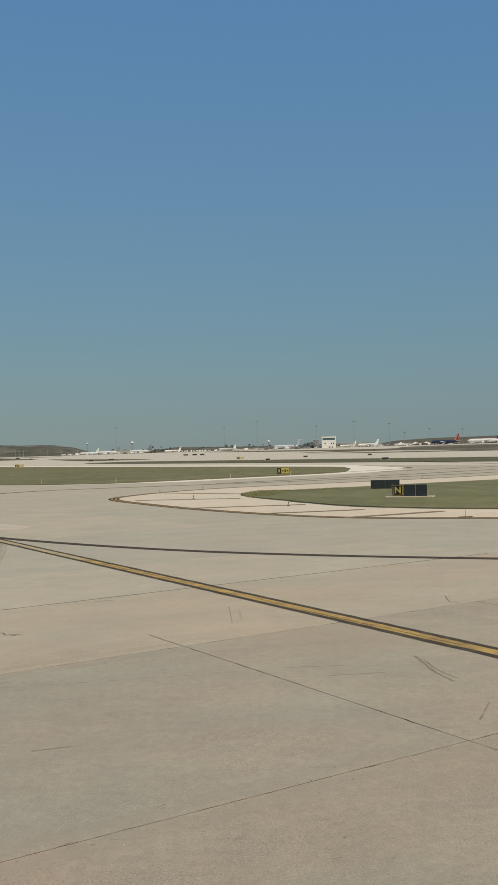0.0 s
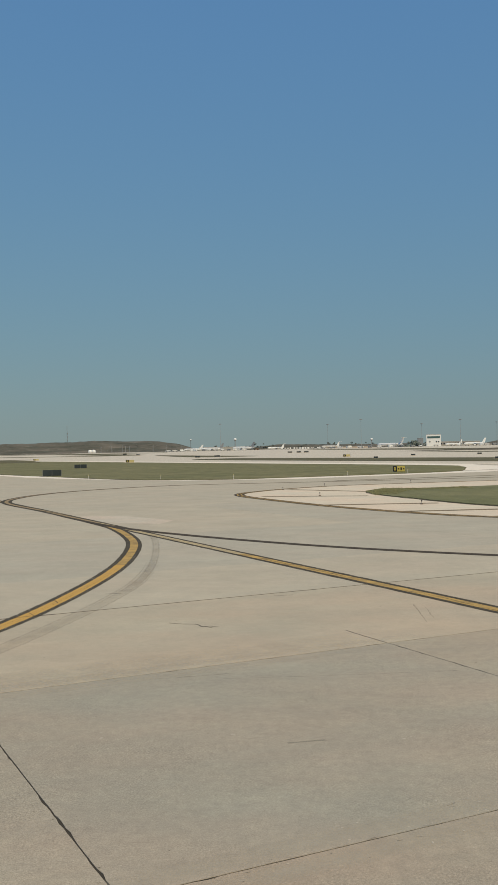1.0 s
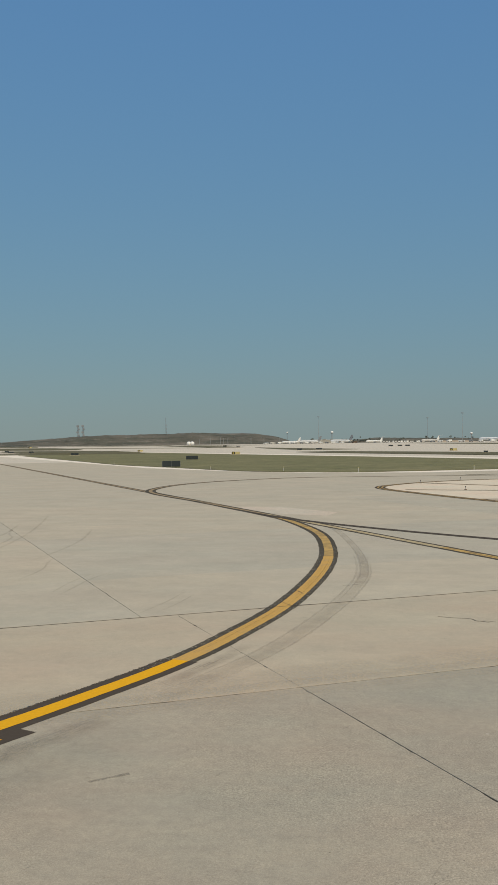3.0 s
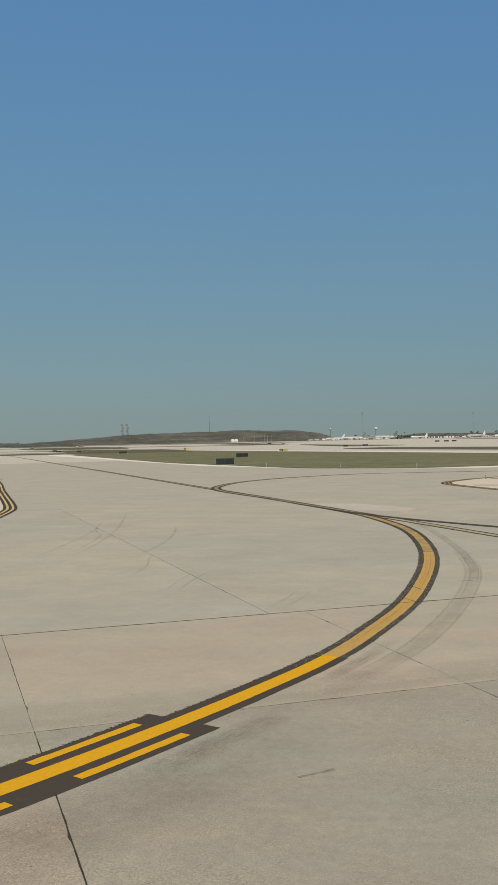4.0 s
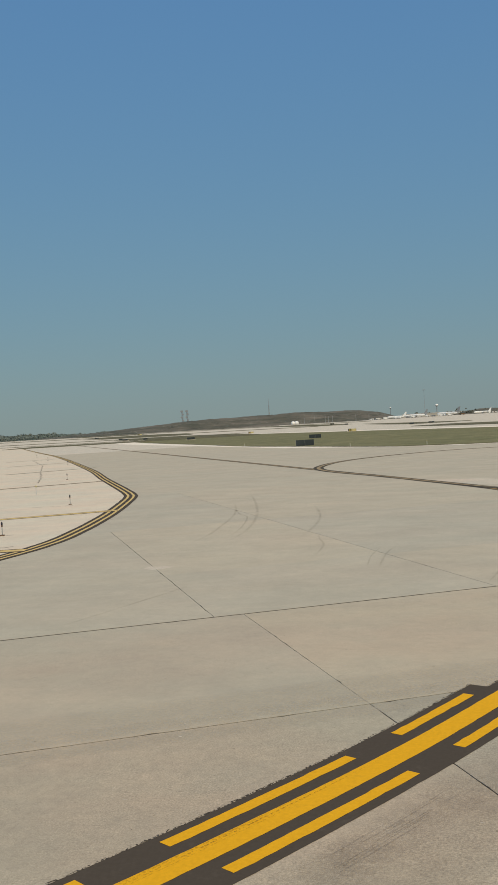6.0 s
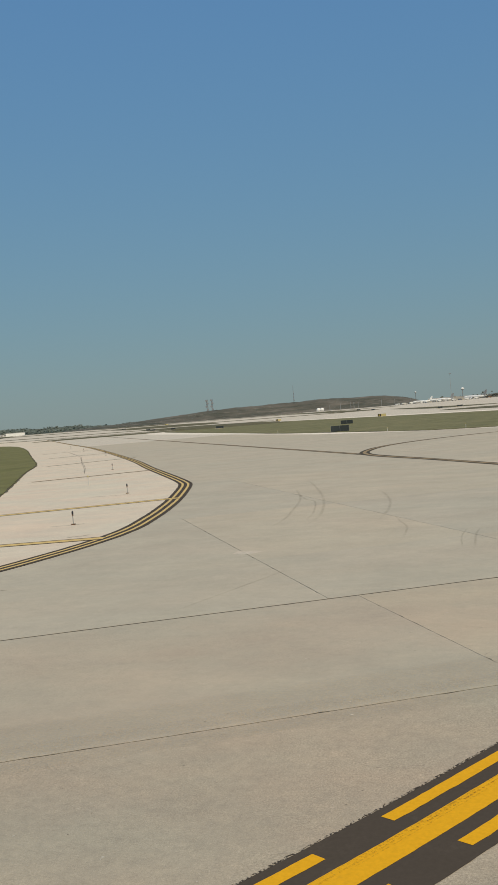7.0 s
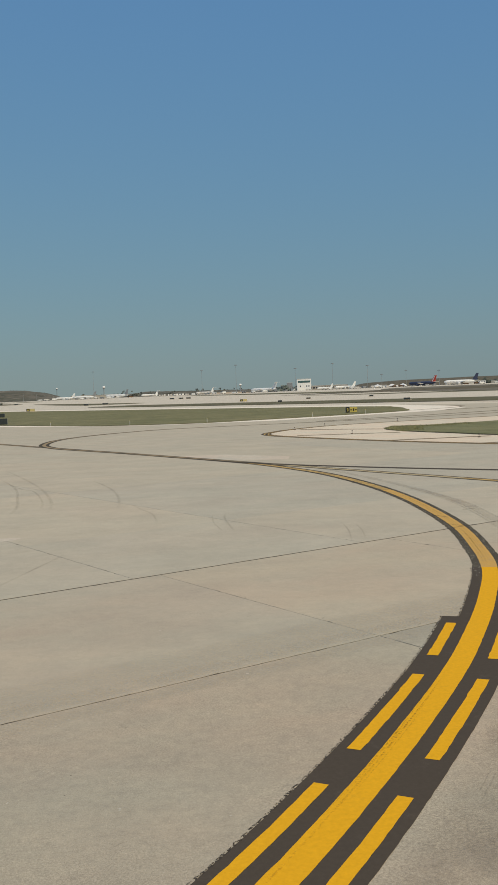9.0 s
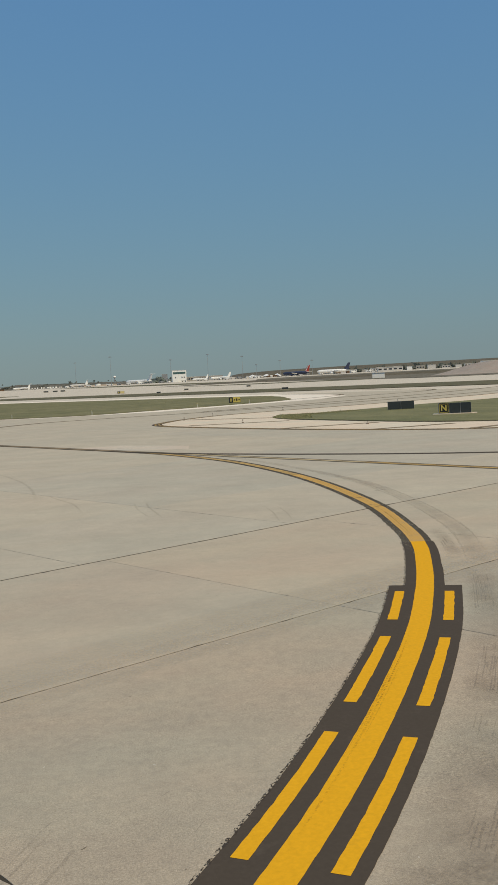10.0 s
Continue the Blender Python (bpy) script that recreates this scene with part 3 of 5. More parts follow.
def build_grass():
    def ragged(outline, amount, seed, step=0.8):
        rng = np.random.RandomState(seed)
        closed = [np.array(p, float) for p in outline] + [np.array(outline[0], float)]
        out = []
        for a, b in zip(closed, closed[1:]):
            k = min(40, max(1, int(np.linalg.norm(b - a) / step)))
            for i in range(k):
                out.append(tuple(a + (b - a) * i / k + rng.normal(0, amount, 2)))
        return out
    for i, (outline, name) in enumerate(((GRASS_A, "grass_1"), (GRASS_B, "grass_2"), (GRASS_C, "grass_3"))):
        soft = [tuple(p) for p in smooth_path(list(outline) + [outline[0]], 1.5)][:-1]
        tagged(poly_sheet(name + "_edge", ragged(soft, 0.06, i), 0.03, M_SOIL, thickness=0.05), "eroded dark soil lip of a grass verge", "verge", kind="structure")
        centre = np.mean(np.array(soft), 0)
        inner = [tuple(np.array(p) + (centre - np.array(p)) / np.linalg.norm(centre - np.array(p)) * 0.2) for p in soft]
        tagged(poly_sheet(name, ragged(inner, 0.08, i + 9), 0.07, (M_GRASS, M_GRASS_GREEN, M_GRASS_OLIVE)[i], thickness=0.04), "mown grass turning dry in patches", "grass", kind="structure")
    scatter_blades("grass_blades", GRASS_A, 24000, 0.045, "rough grass blades and weeds on the island", 3, ((9, 42), (50, 96)), width=0.035)
    scatter_blades("grass_blades", GRASS_B, 24000, 0.045, "rough grass blades on the verge", 4, ((-100, 36), (-33, 150)), width=0.04)
    scatter_blades("grass_blades", GRASS_C, 9000, 0.045, "short grass blades on the large island", 5, ((-60, 120), (40, 240)), width=0.06)
    tip = [(9.3, 74), (9.4, 80), (11.5, 84.5), (15, 83.5), (19, 85), (19, 82), (13, 80), (11, 74)]
    scatter_blades("tall_grass", tip, 26000, 0.06, "tall pale seeding grass at the tip of the island", 6, width=0.03, material=M_DRY_BLADE)
    # strips of grass between far taxiways, in plan axes
    strips = [
        ((138, -40), (146, 330), (172, 372), (178, 330), (180, -40)),
        ((330, -60), (335, 420), (365, 430), (368, -60)),
        ((205, 470), (212, 520), (240, 640), (246, 640), (240, 480)),
        ((222, 680), (226, 860), (252, 860), (250, 690)),
        ((60, 480), (62, 630), (112, 600), (112, 470)),
        ((60, 690), (58, 800), (120, 800), (118, 660)),
        ((58, 900), (56, 1180), (120, 1150), (120, 880)),
        ((240, 930), (238, 1180), (262, 1180), (262, 930)),
        ((-42, 640), (-40, 1100), (-250, 1100), (-250, 640)),
        ((430, 60), (430, 700), (470, 720), (475, 60)),
    ]
    # long narrow strips lying across the view, in world axes
    bands = (((-330, 600), (-120, 560), (-118, 571), (-330, 614)), ((-430, 770), (-90, 700), (-88, 716), (-430, 792)), ((-500, 930), (-60, 860), (-58, 882), (-500, 962)), ((-260, 486), (-150, 472), (-149, 479), (-260, 495)), ((-190, 384), (-81, 402), (-90, 448), (-200, 440)))
    field = [(174, 590), (186, 520), (174, 420), (168, 352), (215, 330), (330, 500), (420, 720), (330, 800), (240, 800)]
    tagged(poly_sheet("dry_field", [tuple(p) for p in smooth_path(field + [field[0]], 12)][:-1], 0.16, M_FIELD, thickness=0.14), "dry brown field beyond the far taxiways", "field", kind="structure")
    for s in strips:
        soft = [tuple(p) for p in smooth_path([W(*p) for p in s] + [W(*s[0])], 12)][:-1]
        tagged(poly_sheet("grass_strip", soft, 0.12, M_STRIP, thickness=0.1), "dry grass strip between two far taxiways", "grass", kind="structure")
    for a, b, c, d in bands:
        outline = [(a[0] + (b[0] - a[0]) * k / 12, a[1] + (b[1] - a[1]) * k / 12) for k in range(13)] + [(c[0] + (d[0] - c[0]) * k / 12, c[1] + (d[1] - c[1]) * k / 12) for k in range(13)]
        tagged(poly_sheet("grass_strip", outline, 0.14, M_STRIP, thickness=0.12), "long narrow dry grass strip beside a far taxiway", "grass", kind="structure")


# ---------------------------------------------------------------- painted markings
CURVE = [(-21.537, -1.966), (-18.637, 1.233), (-15.638, 4.652), (-13.71, 7.168), (-11.686, 10.192), (-10.345, 12.52), (-9.388, 14.369), (-8.37, 16.588), (-7.59, 18.953), (-6.59, 23.002), (-5.806, 29.003), (-5.623, 34.499), (-6.047, 40.492), (-7.5, 46.9), (-9.0, 50.9), (-11.0, 55.6), (-15.0, 64.6)]


def straight(u, v):
    return W(12.45 + 0.0215 * v + u, v)


def build_markings():
    curve = smooth_path(CURVE, 0.3)
    s = lengths(curve)
    def near(x, y):
        return s[np.argmin(np.hypot(curve[:, 0] - x, curve[:, 1] - y))]
    fresh_end = near(-8.28, 16.8)
    dash_end = near(-10.4, 12.6) + 0.08
    black_end = dash_end + 0.45
    top = empty("curved_taxiway_marking", pose(0, 0, 0), "fresh yellow taxiway line with dashes on black paint, curving away", "marking", kind="structure")
    ribbon("black_border", piece(curve, 0, black_end, 0.2), -0.625, 0.605, 0.003, M_BLACK, top, "black painted background", 0.002, 0.12)
    ribbon("black_border", piece(curve, black_end, fresh_end, 0.2), -0.335, 0.345, 0.003, M_BLACK, top, "black painted background", 0.003, 0.12)
    ribbon("black_border", piece(curve, fresh_end, s[-1], 0.3), -0.31, -0.13, 0.003, M_OLD_BLACK, top, "worn black border", 0.006, 0.1, (0, 9))
    ribbon("black_border", piece(curve, fresh_end, s[-1], 0.3), 0.13, 0.33, 0.003, M_OLD_BLACK, top, "worn black border", 0.008, 0.1, (0, 9))
    ribbon("yellow_line", piece(curve, 0, fresh_end, 0.2), -0.155, 0.155, 0.006, M_YELLOW, top, "fresh yellow line", 0.002)
    ribbon("yellow_line", piece(curve, fresh_end, near(-5.7, 32), 0.3), -0.165, 0.165, 0.005, M_OLD_YELLOW, top, "old dull yellow line", 0.004, 0.1)
    ribbon("yellow_line", piece(curve, near(-5.7, 32), near(-10.2, 53.5), 0.3), -0.155, 0.155, 0.005, M_DULL, top, "faded, rubbed yellow line", 0.006, 0.1, (0, 6))
    # the broken outer edge of the black paint, and tyre rub on the yellow
    ribbon("broken_paint_edge", piece(curve, 0, black_end, 0.1), 0.6, 0.632, 0.0032, M_FLECK, top, "", 0.008, 0.05)
    ribbon("broken_paint_edge", piece(curve, black_end, fresh_end, 0.1), 0.34, 0.37, 0.0032, M_FLECK, top, "", 0.008, 0.05)
    ribbon("chipped_paint", piece(curve, fresh_end - 2.5, near(-5.7, 35), 0.1), 0.2, 0.34, 0.0042, M_CHIPPED, top, "pale flecks where the black has chipped off", 0.02, 0.08, (2, 3))
    ribbon("chipped_paint", piece(curve, fresh_end, near(-5.8, 37), 0.1), -0.31, -0.15, 0.0042, M_CHIPPED, top, "pale flecks where the black has chipped off", 0.02, 0.08, (2, 3))
    rub = random.Random(17)
    for a, b, lo, hi, count in ((dash_end - 9, dash_end - 2.5, 0.05, 0.145, 7), (fresh_end + 0.2, fresh_end + 6, -0.1, 0.13, 10), (fresh_end + 3, fresh_end + 17, -0.14, 0.1, 14)):
        for k in range(count):
            at, w = rub.uniform(lo, hi), rub.uniform(0.004, 0.012)
            a0 = rub.uniform(a, (a + b) / 2)
            ribbon("rubbed_paint", offset(piece(curve, a0, rub.uniform((a0 + b) / 2, b), 0.2), at), -w, w, 0.0072 + 0.0003 * k, M_RUB, top, "", 0.002, 0.1, (0.5, 0.5))
    stop = dash_end
    first = True
    while stop > 1:
        l = 1.88 if first else 2.75
        for side in (-1, 1):
            lo, hi = sorted((side * 0.335, side * 0.49))
            ribbon("yellow_dash", piece(curve, max(0, stop - l), stop, 0.2), lo, hi, 0.006, M_YELLOW, top, "", 0.003)
        stop -= l + 0.93
        first = False

    through_paint = np.array([W(u, 23.08) for u in np.linspace(2.75, 4.05, 12)])
    ribbon("paint_crack", through_paint, -0.014, 0.014, 0.0075, M_CRACK, top, "joint showing through the paint", 0.003, 0.08)
    for a, b in (((-6.78, 22.95), (-6.5, 22.4)), ((-6.52, 24.85), (-6.3, 24.2))):
        ribbon("paint_crack", np.array([np.array(a) + (np.array(b) - np.array(a)) * k / 8 for k in range(9)]), -0.012, 0.012, 0.0078, M_CRACK, top, "thin crack across the old paint", 0.008, 0.08)

    def bordered(name, path, label, yellow, black, half=0.155, rim=0.17, z=0.004, taper=(0, 0)):
        t = empty(name, pose(0, 0, 0), label, "marking", kind="structure")
        ribbon("black_border", path, -half - rim, -half, z, black, t, "", 0.008, 0.3, taper)
        ribbon("black_border", path, half, half + rim, z, black, t, "", 0.008, 0.3, taper)
        ribbon("yellow_line", path, -half, half, z, yellow, t, "", 0.006, 0.3, taper)
        return t

    for v0, v1, paint_kind, words in ((-20, 32, M_DULL, "worn orange-yellow taxiway line with black borders, running straight"), (32, 50.5, M_PALE_LINE, "pale rubbed taxiway line with black borders, running straight")):
        line = np.array([straight(0, v) for v in np.arange(v0, v1 + 0.1, 1.0)])
        bordered("straight_taxiway_marking", line, words, paint_kind, M_OLD_BLACK, 0.155, 0.165, 0.007)
    smear = random.Random(23)
    worn = empty("rubbed_marking", pose(0, 0, 0), "dark tyre smears across the straight yellow line", "marking", kind="structure")
    for k in range(18):
        v0 = smear.choice((smear.uniform(-4, 46), smear.uniform(12, 22)))
        run = np.array([straight(0, v0 + q * 0.25) for q in range(int(smear.uniform(4, 14)))])
        w = smear.uniform(0.012, 0.04)
        ribbon("smear", offset(run, smear.uniform(-0.1, 0.1)), -w, w, 0.0085 + 0.0002 * k, M_SMEAR, worn, "", 0.008, 0.15, (0.5, 0.5))
    line = np.array([straight(0, v) for v in np.arange(50, 420, 2.0)])
    bordered("far_taxiway_marking", line, "faded brown and black centre line of the taxiway", M_FADED, M_OLD_BLACK, 0.14, 0.22, 0.008)
    black = smooth_path([(-11.0, 55.6), (-8.9, 50.6), (-6.1, 45.6), (-0.85, 39.1), (4.45, 34.15), (11.7, 29.5), (24, 23.3), (40, 16)], 0.5)
    t = empty("blacked_out_marking", pose(0, 0, 0), "painted-out line, two black bands on the concrete", "marking", kind="structure")
    ribbon("black_band", black, -0.255, -0.04, 0.009, M_BLACK, t, "", 0.008, 0.3, (8, 0))
    ribbon("black_band", black, 0.04, 0.255, 0.009, M_BLACK, t, "", 0.008, 0.3, (8, 0))
    ribbon("grey_gap", black, -0.04, 0.04, 0.009, M_OLD_BLACK, t, "", 0.002, 0.3, (8, 0))
    lead = smooth_path([(-11.2, 57.2), (-15.3, 65.6), (-18.1, 71.6), (-19.6, 76.3), (-20.0, 81.0), (-19.3, 87.5), (-17.2, 93.6), (-13.2, 99.6), (-7.6, 104.3), (2.5, 105.6), (16, 106.5), (32, 110), (57, 120), (110, 146)], 0.6)
    bordered("lead_off_marking", lead, "faded lead-off line making a tight turn", M_FADED, M_OLD_BLACK, 0.15, 0.27, 0.0105, (9, 0))

    def double_edge(name, pts, label, at, black=0.15, yellow=0.2, paint=M_CREAM):
        """Two yellow edge lines between three black ones; the shoulder lies to the left."""
        p = smooth_path(pts, 0.5)
        t = empty(name, pose(0, 0, 0), label, "marking", kind="structure")
        for k in range(5):
            w = black if k % 2 == 0 else yellow
            ribbon("black_border" if k % 2 == 0 else "yellow_line", p, at, at + w, 0.012, M_BLACK if k % 2 == 0 else paint, t, "", 0.006, 0.3)
            at += w
    double_edge("edge_marking", EDGE_A, "double yellow edge line with black borders round the shoulder", -0.42, 0.2, 0.13, M_DULL)
    double_edge("edge_marking", list(reversed(EDGE_B)), "double yellow edge line with black borders, bending sharply", -0.68, 0.19, 0.14)

    def bar(a, b, label="yellow shoulder bar with black borders"):
        p = np.array([np.array(a) + (np.array(b) - np.array(a)) * k / 20 for k in range(21)])
        fresh = a in ((-36, 28.2), (-34.9, 40.8))
        bordered("shoulder_bar", p, label if fresh else "faded brown shoulder bar on pale concrete", M_CREAM if fresh else M_FADED, M_BLACK if fresh else M_OLD_BLACK, 0.27 if fresh else 0.2, 0.13 if fresh else 0.16, 0.014)
    for a, b in (((-36, 28.2), (-24.6, 30.3)), ((-34.9, 40.8), (-26.2, 45.0)), ((-45.0, 68.8), (-36.6, 74.9)), ((-57.1, 99.2), (-49.5, 107.3)), ((-70.1, 128.2), (-62.5, 135.5)), ((-83.5, 157), (-76, 164))):
        bar(a, b)
    for a, b in (((3.4, 87.5), (10.0, 80.0)), ((0.6, 75.7), (8.6, 73.2)), ((3.9, 62.7), (11.6, 62.2)), ((7.9, 54.9), (13.8, 55.1)), ((11.2, 49.3), (17.2, 51.2)), ((23, 41.8), (27, 46.3))):
        bar(a, b)
    # far turn lines beyond the large island
    for pts in ([(20, 134), (32, 139), (41, 145), (45.5, 151), (46.5, 160), (45.5, 185)], [(36, 134), (52, 140), (60, 146), (63, 152), (64, 165), (63, 200)], [(10, 108), (35, 118), (60, 134), (100, 168)]):
        bordered("far_turn_marking", smooth_path(pts, 1.0), "faded far turn line on the concrete", M_FADED, M_OLD_BLACK, 0.155, 0.2, 0.018)


def build_wear():
    curve = smooth_path(CURVE, 0.3)
    s = lengths(curve)
    k0 = s[np.argmin(np.hypot(curve[:, 0] + 8.4, curve[:, 1] - 16.7))]
    k1 = s[np.argmin(np.hypot(curve[:, 0] + 5.85, curve[:, 1] - 39))]
    t = empty("tyre_marks", pose(0, 0, 0), "faint curving tyre marks rubbed into the concrete", "tyre marks", kind="structure")
    arc = smooth_path([(-6.6, 47), (-5.34, 42.1), (-4.65, 34.0), (-4.62, 28.4), (-5.04, 24.9), (-5.72, 21.5), (-6.6, 18.2), (-7.5, 15.9), (-8.7, 13.4)], 0.4)
    l = lengths(arc)[-1]
    for lo, w, a, b, mat in ((-0.1, 0.05, 2, 10, M_FAINT), (0.12, 0.05, 4, 12, M_FAINT), (-0.22, 0.06, 14, 1, M_FAINT), (0.2, 0.05, 17, 2, M_FAINT)):
        ribbon("tyre_track", offset(piece(arc, a, l - b, 0.4), lo), -w / 2, w / 2, 0.0016 + 0.0005 * w, mat, t, "", 0.008, 0.15, (3, 3))
    def stain(path, half, z, material):
        """Soft-edged rubber film; its map runs along and across the band."""
        k = len(path)
        d = lengths(path) / lengths(path)[-1]
        a, b = offset(path, -half), offset(path, half)
        ob = mesh("tyre_track", [(x, y, z) for x, y in np.concatenate([a, b])], [(n, n + 1, k + n + 1, k + n) for n in range(k - 1)], material, t)
        layer = ob.data.uv_layers.new(name="band").data
        for n in range(k - 1):
            for m, (u, v) in enumerate(((d[n], 0), (d[n + 1], 0), (d[n + 1], 1), (d[n], 1))):
                layer[n * 4 + m].uv = (u, v)
    stain(offset(piece(arc, 14, l, 0.4), 0.0), 0.26, 0.0012, M_FILM_FAINT)
    stain(offset(piece(arc, 0, 22, 0.4), 0.0), 0.17, 0.0014, M_FILM_FAINT)
    # wheels rub darker lanes outside the curve; two broad bands darken it faintly
    for k, (off, half, a, b) in enumerate(((-1.08, 0.34, 13.0, 15.9), (-0.97, 0.32, 16.9, 20.2), (-1.5, 0.8, 6, 20), (-1.5, 0.75, 1, 12.5), (-0.6, 0.18, 21.3, 24.9))):
        stain(offset(piece(curve, a, b, 0.2), off), half, 0.0006 + 0.0002 * k, M_FILM_FAINT if half > 0.5 else M_FILM)

    def streaks(pts, half, count, seed):
        """A bundle of thin parallel rubber streaks."""
        rng = random.Random(seed)
        path = smooth_path(pts, 0.3)
        l = lengths(path)[-1]
        for k in range(count):
            at = -half + (k + rng.uniform(0.2, 0.6)) * 2 * half / count
            w = rng.uniform(0.3, 0.9) * min(0.04, half / count)
            a, b = sorted((rng.uniform(0, l * 0.5), rng.uniform(l * 0.5, l)))
            ribbon("tyre_track", piece(path, a, b, 0.3), at, at + w, 0.0028 + 0.0003 * k, M_RUBBER, t, "", 0.006, 0.2)
    for seed, (a, b, off, count) in enumerate(((13.4, 15.5, -1.05, 8), (17.2, 19.8, -0.95, 9), (12.0, 13.0, -1.1, 4), (9.6, 10.8, -1.35, 6), (21.8, 24.0, -0.6, 5))):
        run = piece(curve, a, b, 0.2)
        side = offset(run, off)
        streaks([tuple(side[0]), tuple(side[len(side) // 2]), tuple(side[-1])], 0.15, count, seed + 40)
    # wheels turning tightly have left short arcs on the far lane
    for k, (pts, half) in enumerate((
            ([(-20.6, 46.5), (-19.8, 42.8), (-19.3, 39.8), (-19.0, 36.3), (-18.8, 32.9), (-18.9, 30.5)], 0.13),
            ([(-20.8, 52), (-19.9, 48.1), (-19.1, 44.3), (-18.4, 40.5), (-17.9, 36.9), (-17.6, 33.3), (-17.7, 30.5)], 0.15),
            ([(-19.9, 43), (-19.1, 40.2), (-18.5, 38.7), (-18.0, 34.7), (-17.9, 32.1)], 0.1),
            ([(-16.2, 43), (-15.6, 39.6), (-15.3, 37.0), (-15.2, 34.0), (-15.3, 31.0)], 0.13),
            ([(-14.8, 32), (-14.6, 30.5), (-14.3, 28.9), (-14.3, 26.6)], 0.09),
            ([(-12.1, 28), (-12.3, 26.6), (-12.4, 24.0)], 0.08), ([(-12.5, 28), (-12.7, 26.2), (-12.7, 24.2)], 0.06),
            ([(-9.3, 24.6), (-9.5, 23.1), (-9.9, 21.3)], 0.06), ([(-9.0, 24.2), (-9.2, 22.8), (-9.5, 21.5)], 0.05))):
        stain(smooth_path(pts, 0.3), half * 0.55, 0.0016 + 0.0002 * k, M_FILM_DARK)
    # faint diagonal crack across the far lane, drawn with the soft dark film
    stain(smooth_path([(-18.4, 17.7), (-18.1, 18.5), (-17.6, 19.9), (-17.0, 21.6), (-16.9, 22.2)], 0.2), 0.05, 0.0018, M_FILM_DARK)
    streaks([(-18.6, 4.0), (-17.6, 5.2), (-16.9, 6.3)], 0.25, 6, 8)
    for pts, w in (([(4.96, 16.46), (4.93, 15.8), (4.91, 15.24), (5.0, 14.55)], 0.03), ([(5.02, 16.2), (5.0, 15.4), (5.12, 14.7)], 0.018), ([(2.57, 16.15), (3.6, 16.05)], 0.02), ([(3.18, 15.4), (4.12, 15.4)], 0.02), ([(5.09, 13.29), (4.62, 12.45)], 0.012), ([(-2.14, 15.91), (0.1, 15.97), (1.74, 16.06)], 0.008), ([(2.31, 22.76), (2.16, 20.52)], 0.012), ([(2.5, 22.3), (2.4, 20.9)], 0.01), ([(-1.3, 12.4), (-0.8, 12.5)], 0.03), ([(-5.3, 25.6), (-4.9, 25.7)], 0.05), ([(-3.2, 16.0), (-1.9, 16.3)], 0.012), ([(-0.9, 24.6), (-0.4, 24.7)], 0.04), ([(-8.4, 10.9), (-8.0, 11.2)], 0.03)):
        ribbon("tyre_track", smooth_path(pts, 0.2), -w, w, 0.0026, M_SCUFF, t, "", 0.008, 0.1)
    rng = random.Random(7)

    def crack(pts, width, jig, z=0.0026):
        out = []
        for a, b in zip(pts, pts[1:]):
            n = max(2, int(math.hypot(b[0] - a[0], b[1] - a[1]) / 0.15))
            out += [(a[0] + (b[0] - a[0]) * k / n + rng.gauss(0, jig), a[1] + (b[1] - a[1]) * k / n + rng.gauss(0, jig)) for k in range(n)]
        ob = ribbon("crack", np.array(out + [pts[-1]]), -width, width, z, M_CRACK)
        tagged(ob, "thin ragged crack across a concrete slab", "crack", kind="structure")
    crack([(-3.35, 21.1), (-3.0, 20.95), (-2.75, 20.85), (-2.6, 20.6), (-2.4, 20.45)], 0.012, 0.03)
    crack([(-2.6, 20.6), (-2.45, 20.62), (-2.25, 20.5)], 0.008, 0.02)
    crack([(-26.6, 21.3), (-25.2, 20.9), (-24.5, 20.7), (-23.6, 20.95)], 0.012, 0.012)
    crack([(7.67, 22.81), (7.48, 21.97), (7.61, 21.67)], 0.007, 0.008)
    crack([W(8.67, 16.3), W(8.66, 17.1), W(8.68, 17.8)], 0.009, 0.004)
    crack([(-43.9, 77), (-48.2, 88), (-54, 101.7), (-64, 126.3), (-80, 160)], 0.02, 0.07, 0.0085)
    for x, y, l in ((-27.7, 35.1, 0.9), (-25.8, 31.2, 0.5), (-30.9, 49.4, 1.6), (-33.4, 27.6, 2.0)):
        crack([(x - l, y - 0.2), (x, y), (x + l * 0.4, y + 0.3)], 0.025, 0.03, 0.0085)
    # spalled, paler concrete along the joints
    for k, (u0, u1, v, half) in enumerate(((-20, 10, 17.0, 0.7), (-20, 10, 16.58, 0.26), (-20, 9, 16.04, 0.22), (-12, 12, 9.0, 0.2), (-12, 12, 8.54, 0.2))):
        stain(np.array([W(u0 + (u1 - u0) * n / 60, v) for n in range(61)]), half, 0.0003 + 0.00012 * k, M_PALE_FILM)

    def chips(name, count, material, size, long, label, seed):
        """Small ragged chips and pits lying about the near slabs."""
        r = np.random.RandomState(seed)
        verts, faces = [], []
        for k in range(count):
            u, v = r.uniform(-19, 13), r.uniform(0, 22)
            if r.rand() < 0.3:
                v = (8.77, 16.29)[r.randint(2)] + r.normal(0, 0.25)
            elif r.rand() < 0.15:
                u = (-5.6, 0.82, 8.68)[r.randint(3)] + r.normal(0, 0.18)
            x, y = W(u, v)
            a0 = radians(25) + r.normal(0, 0.4)
            rx, ry = size * r.lognormal(0, 0.5) * long, size * r.lognormal(0, 0.4)
            n = len(verts)
            for i in range(7):
                a = i * 2 * math.pi / 7
                q = r.uniform(0.55, 1.2)
                dx, dy = rx * q * math.cos(a), ry * q * math.sin(a)
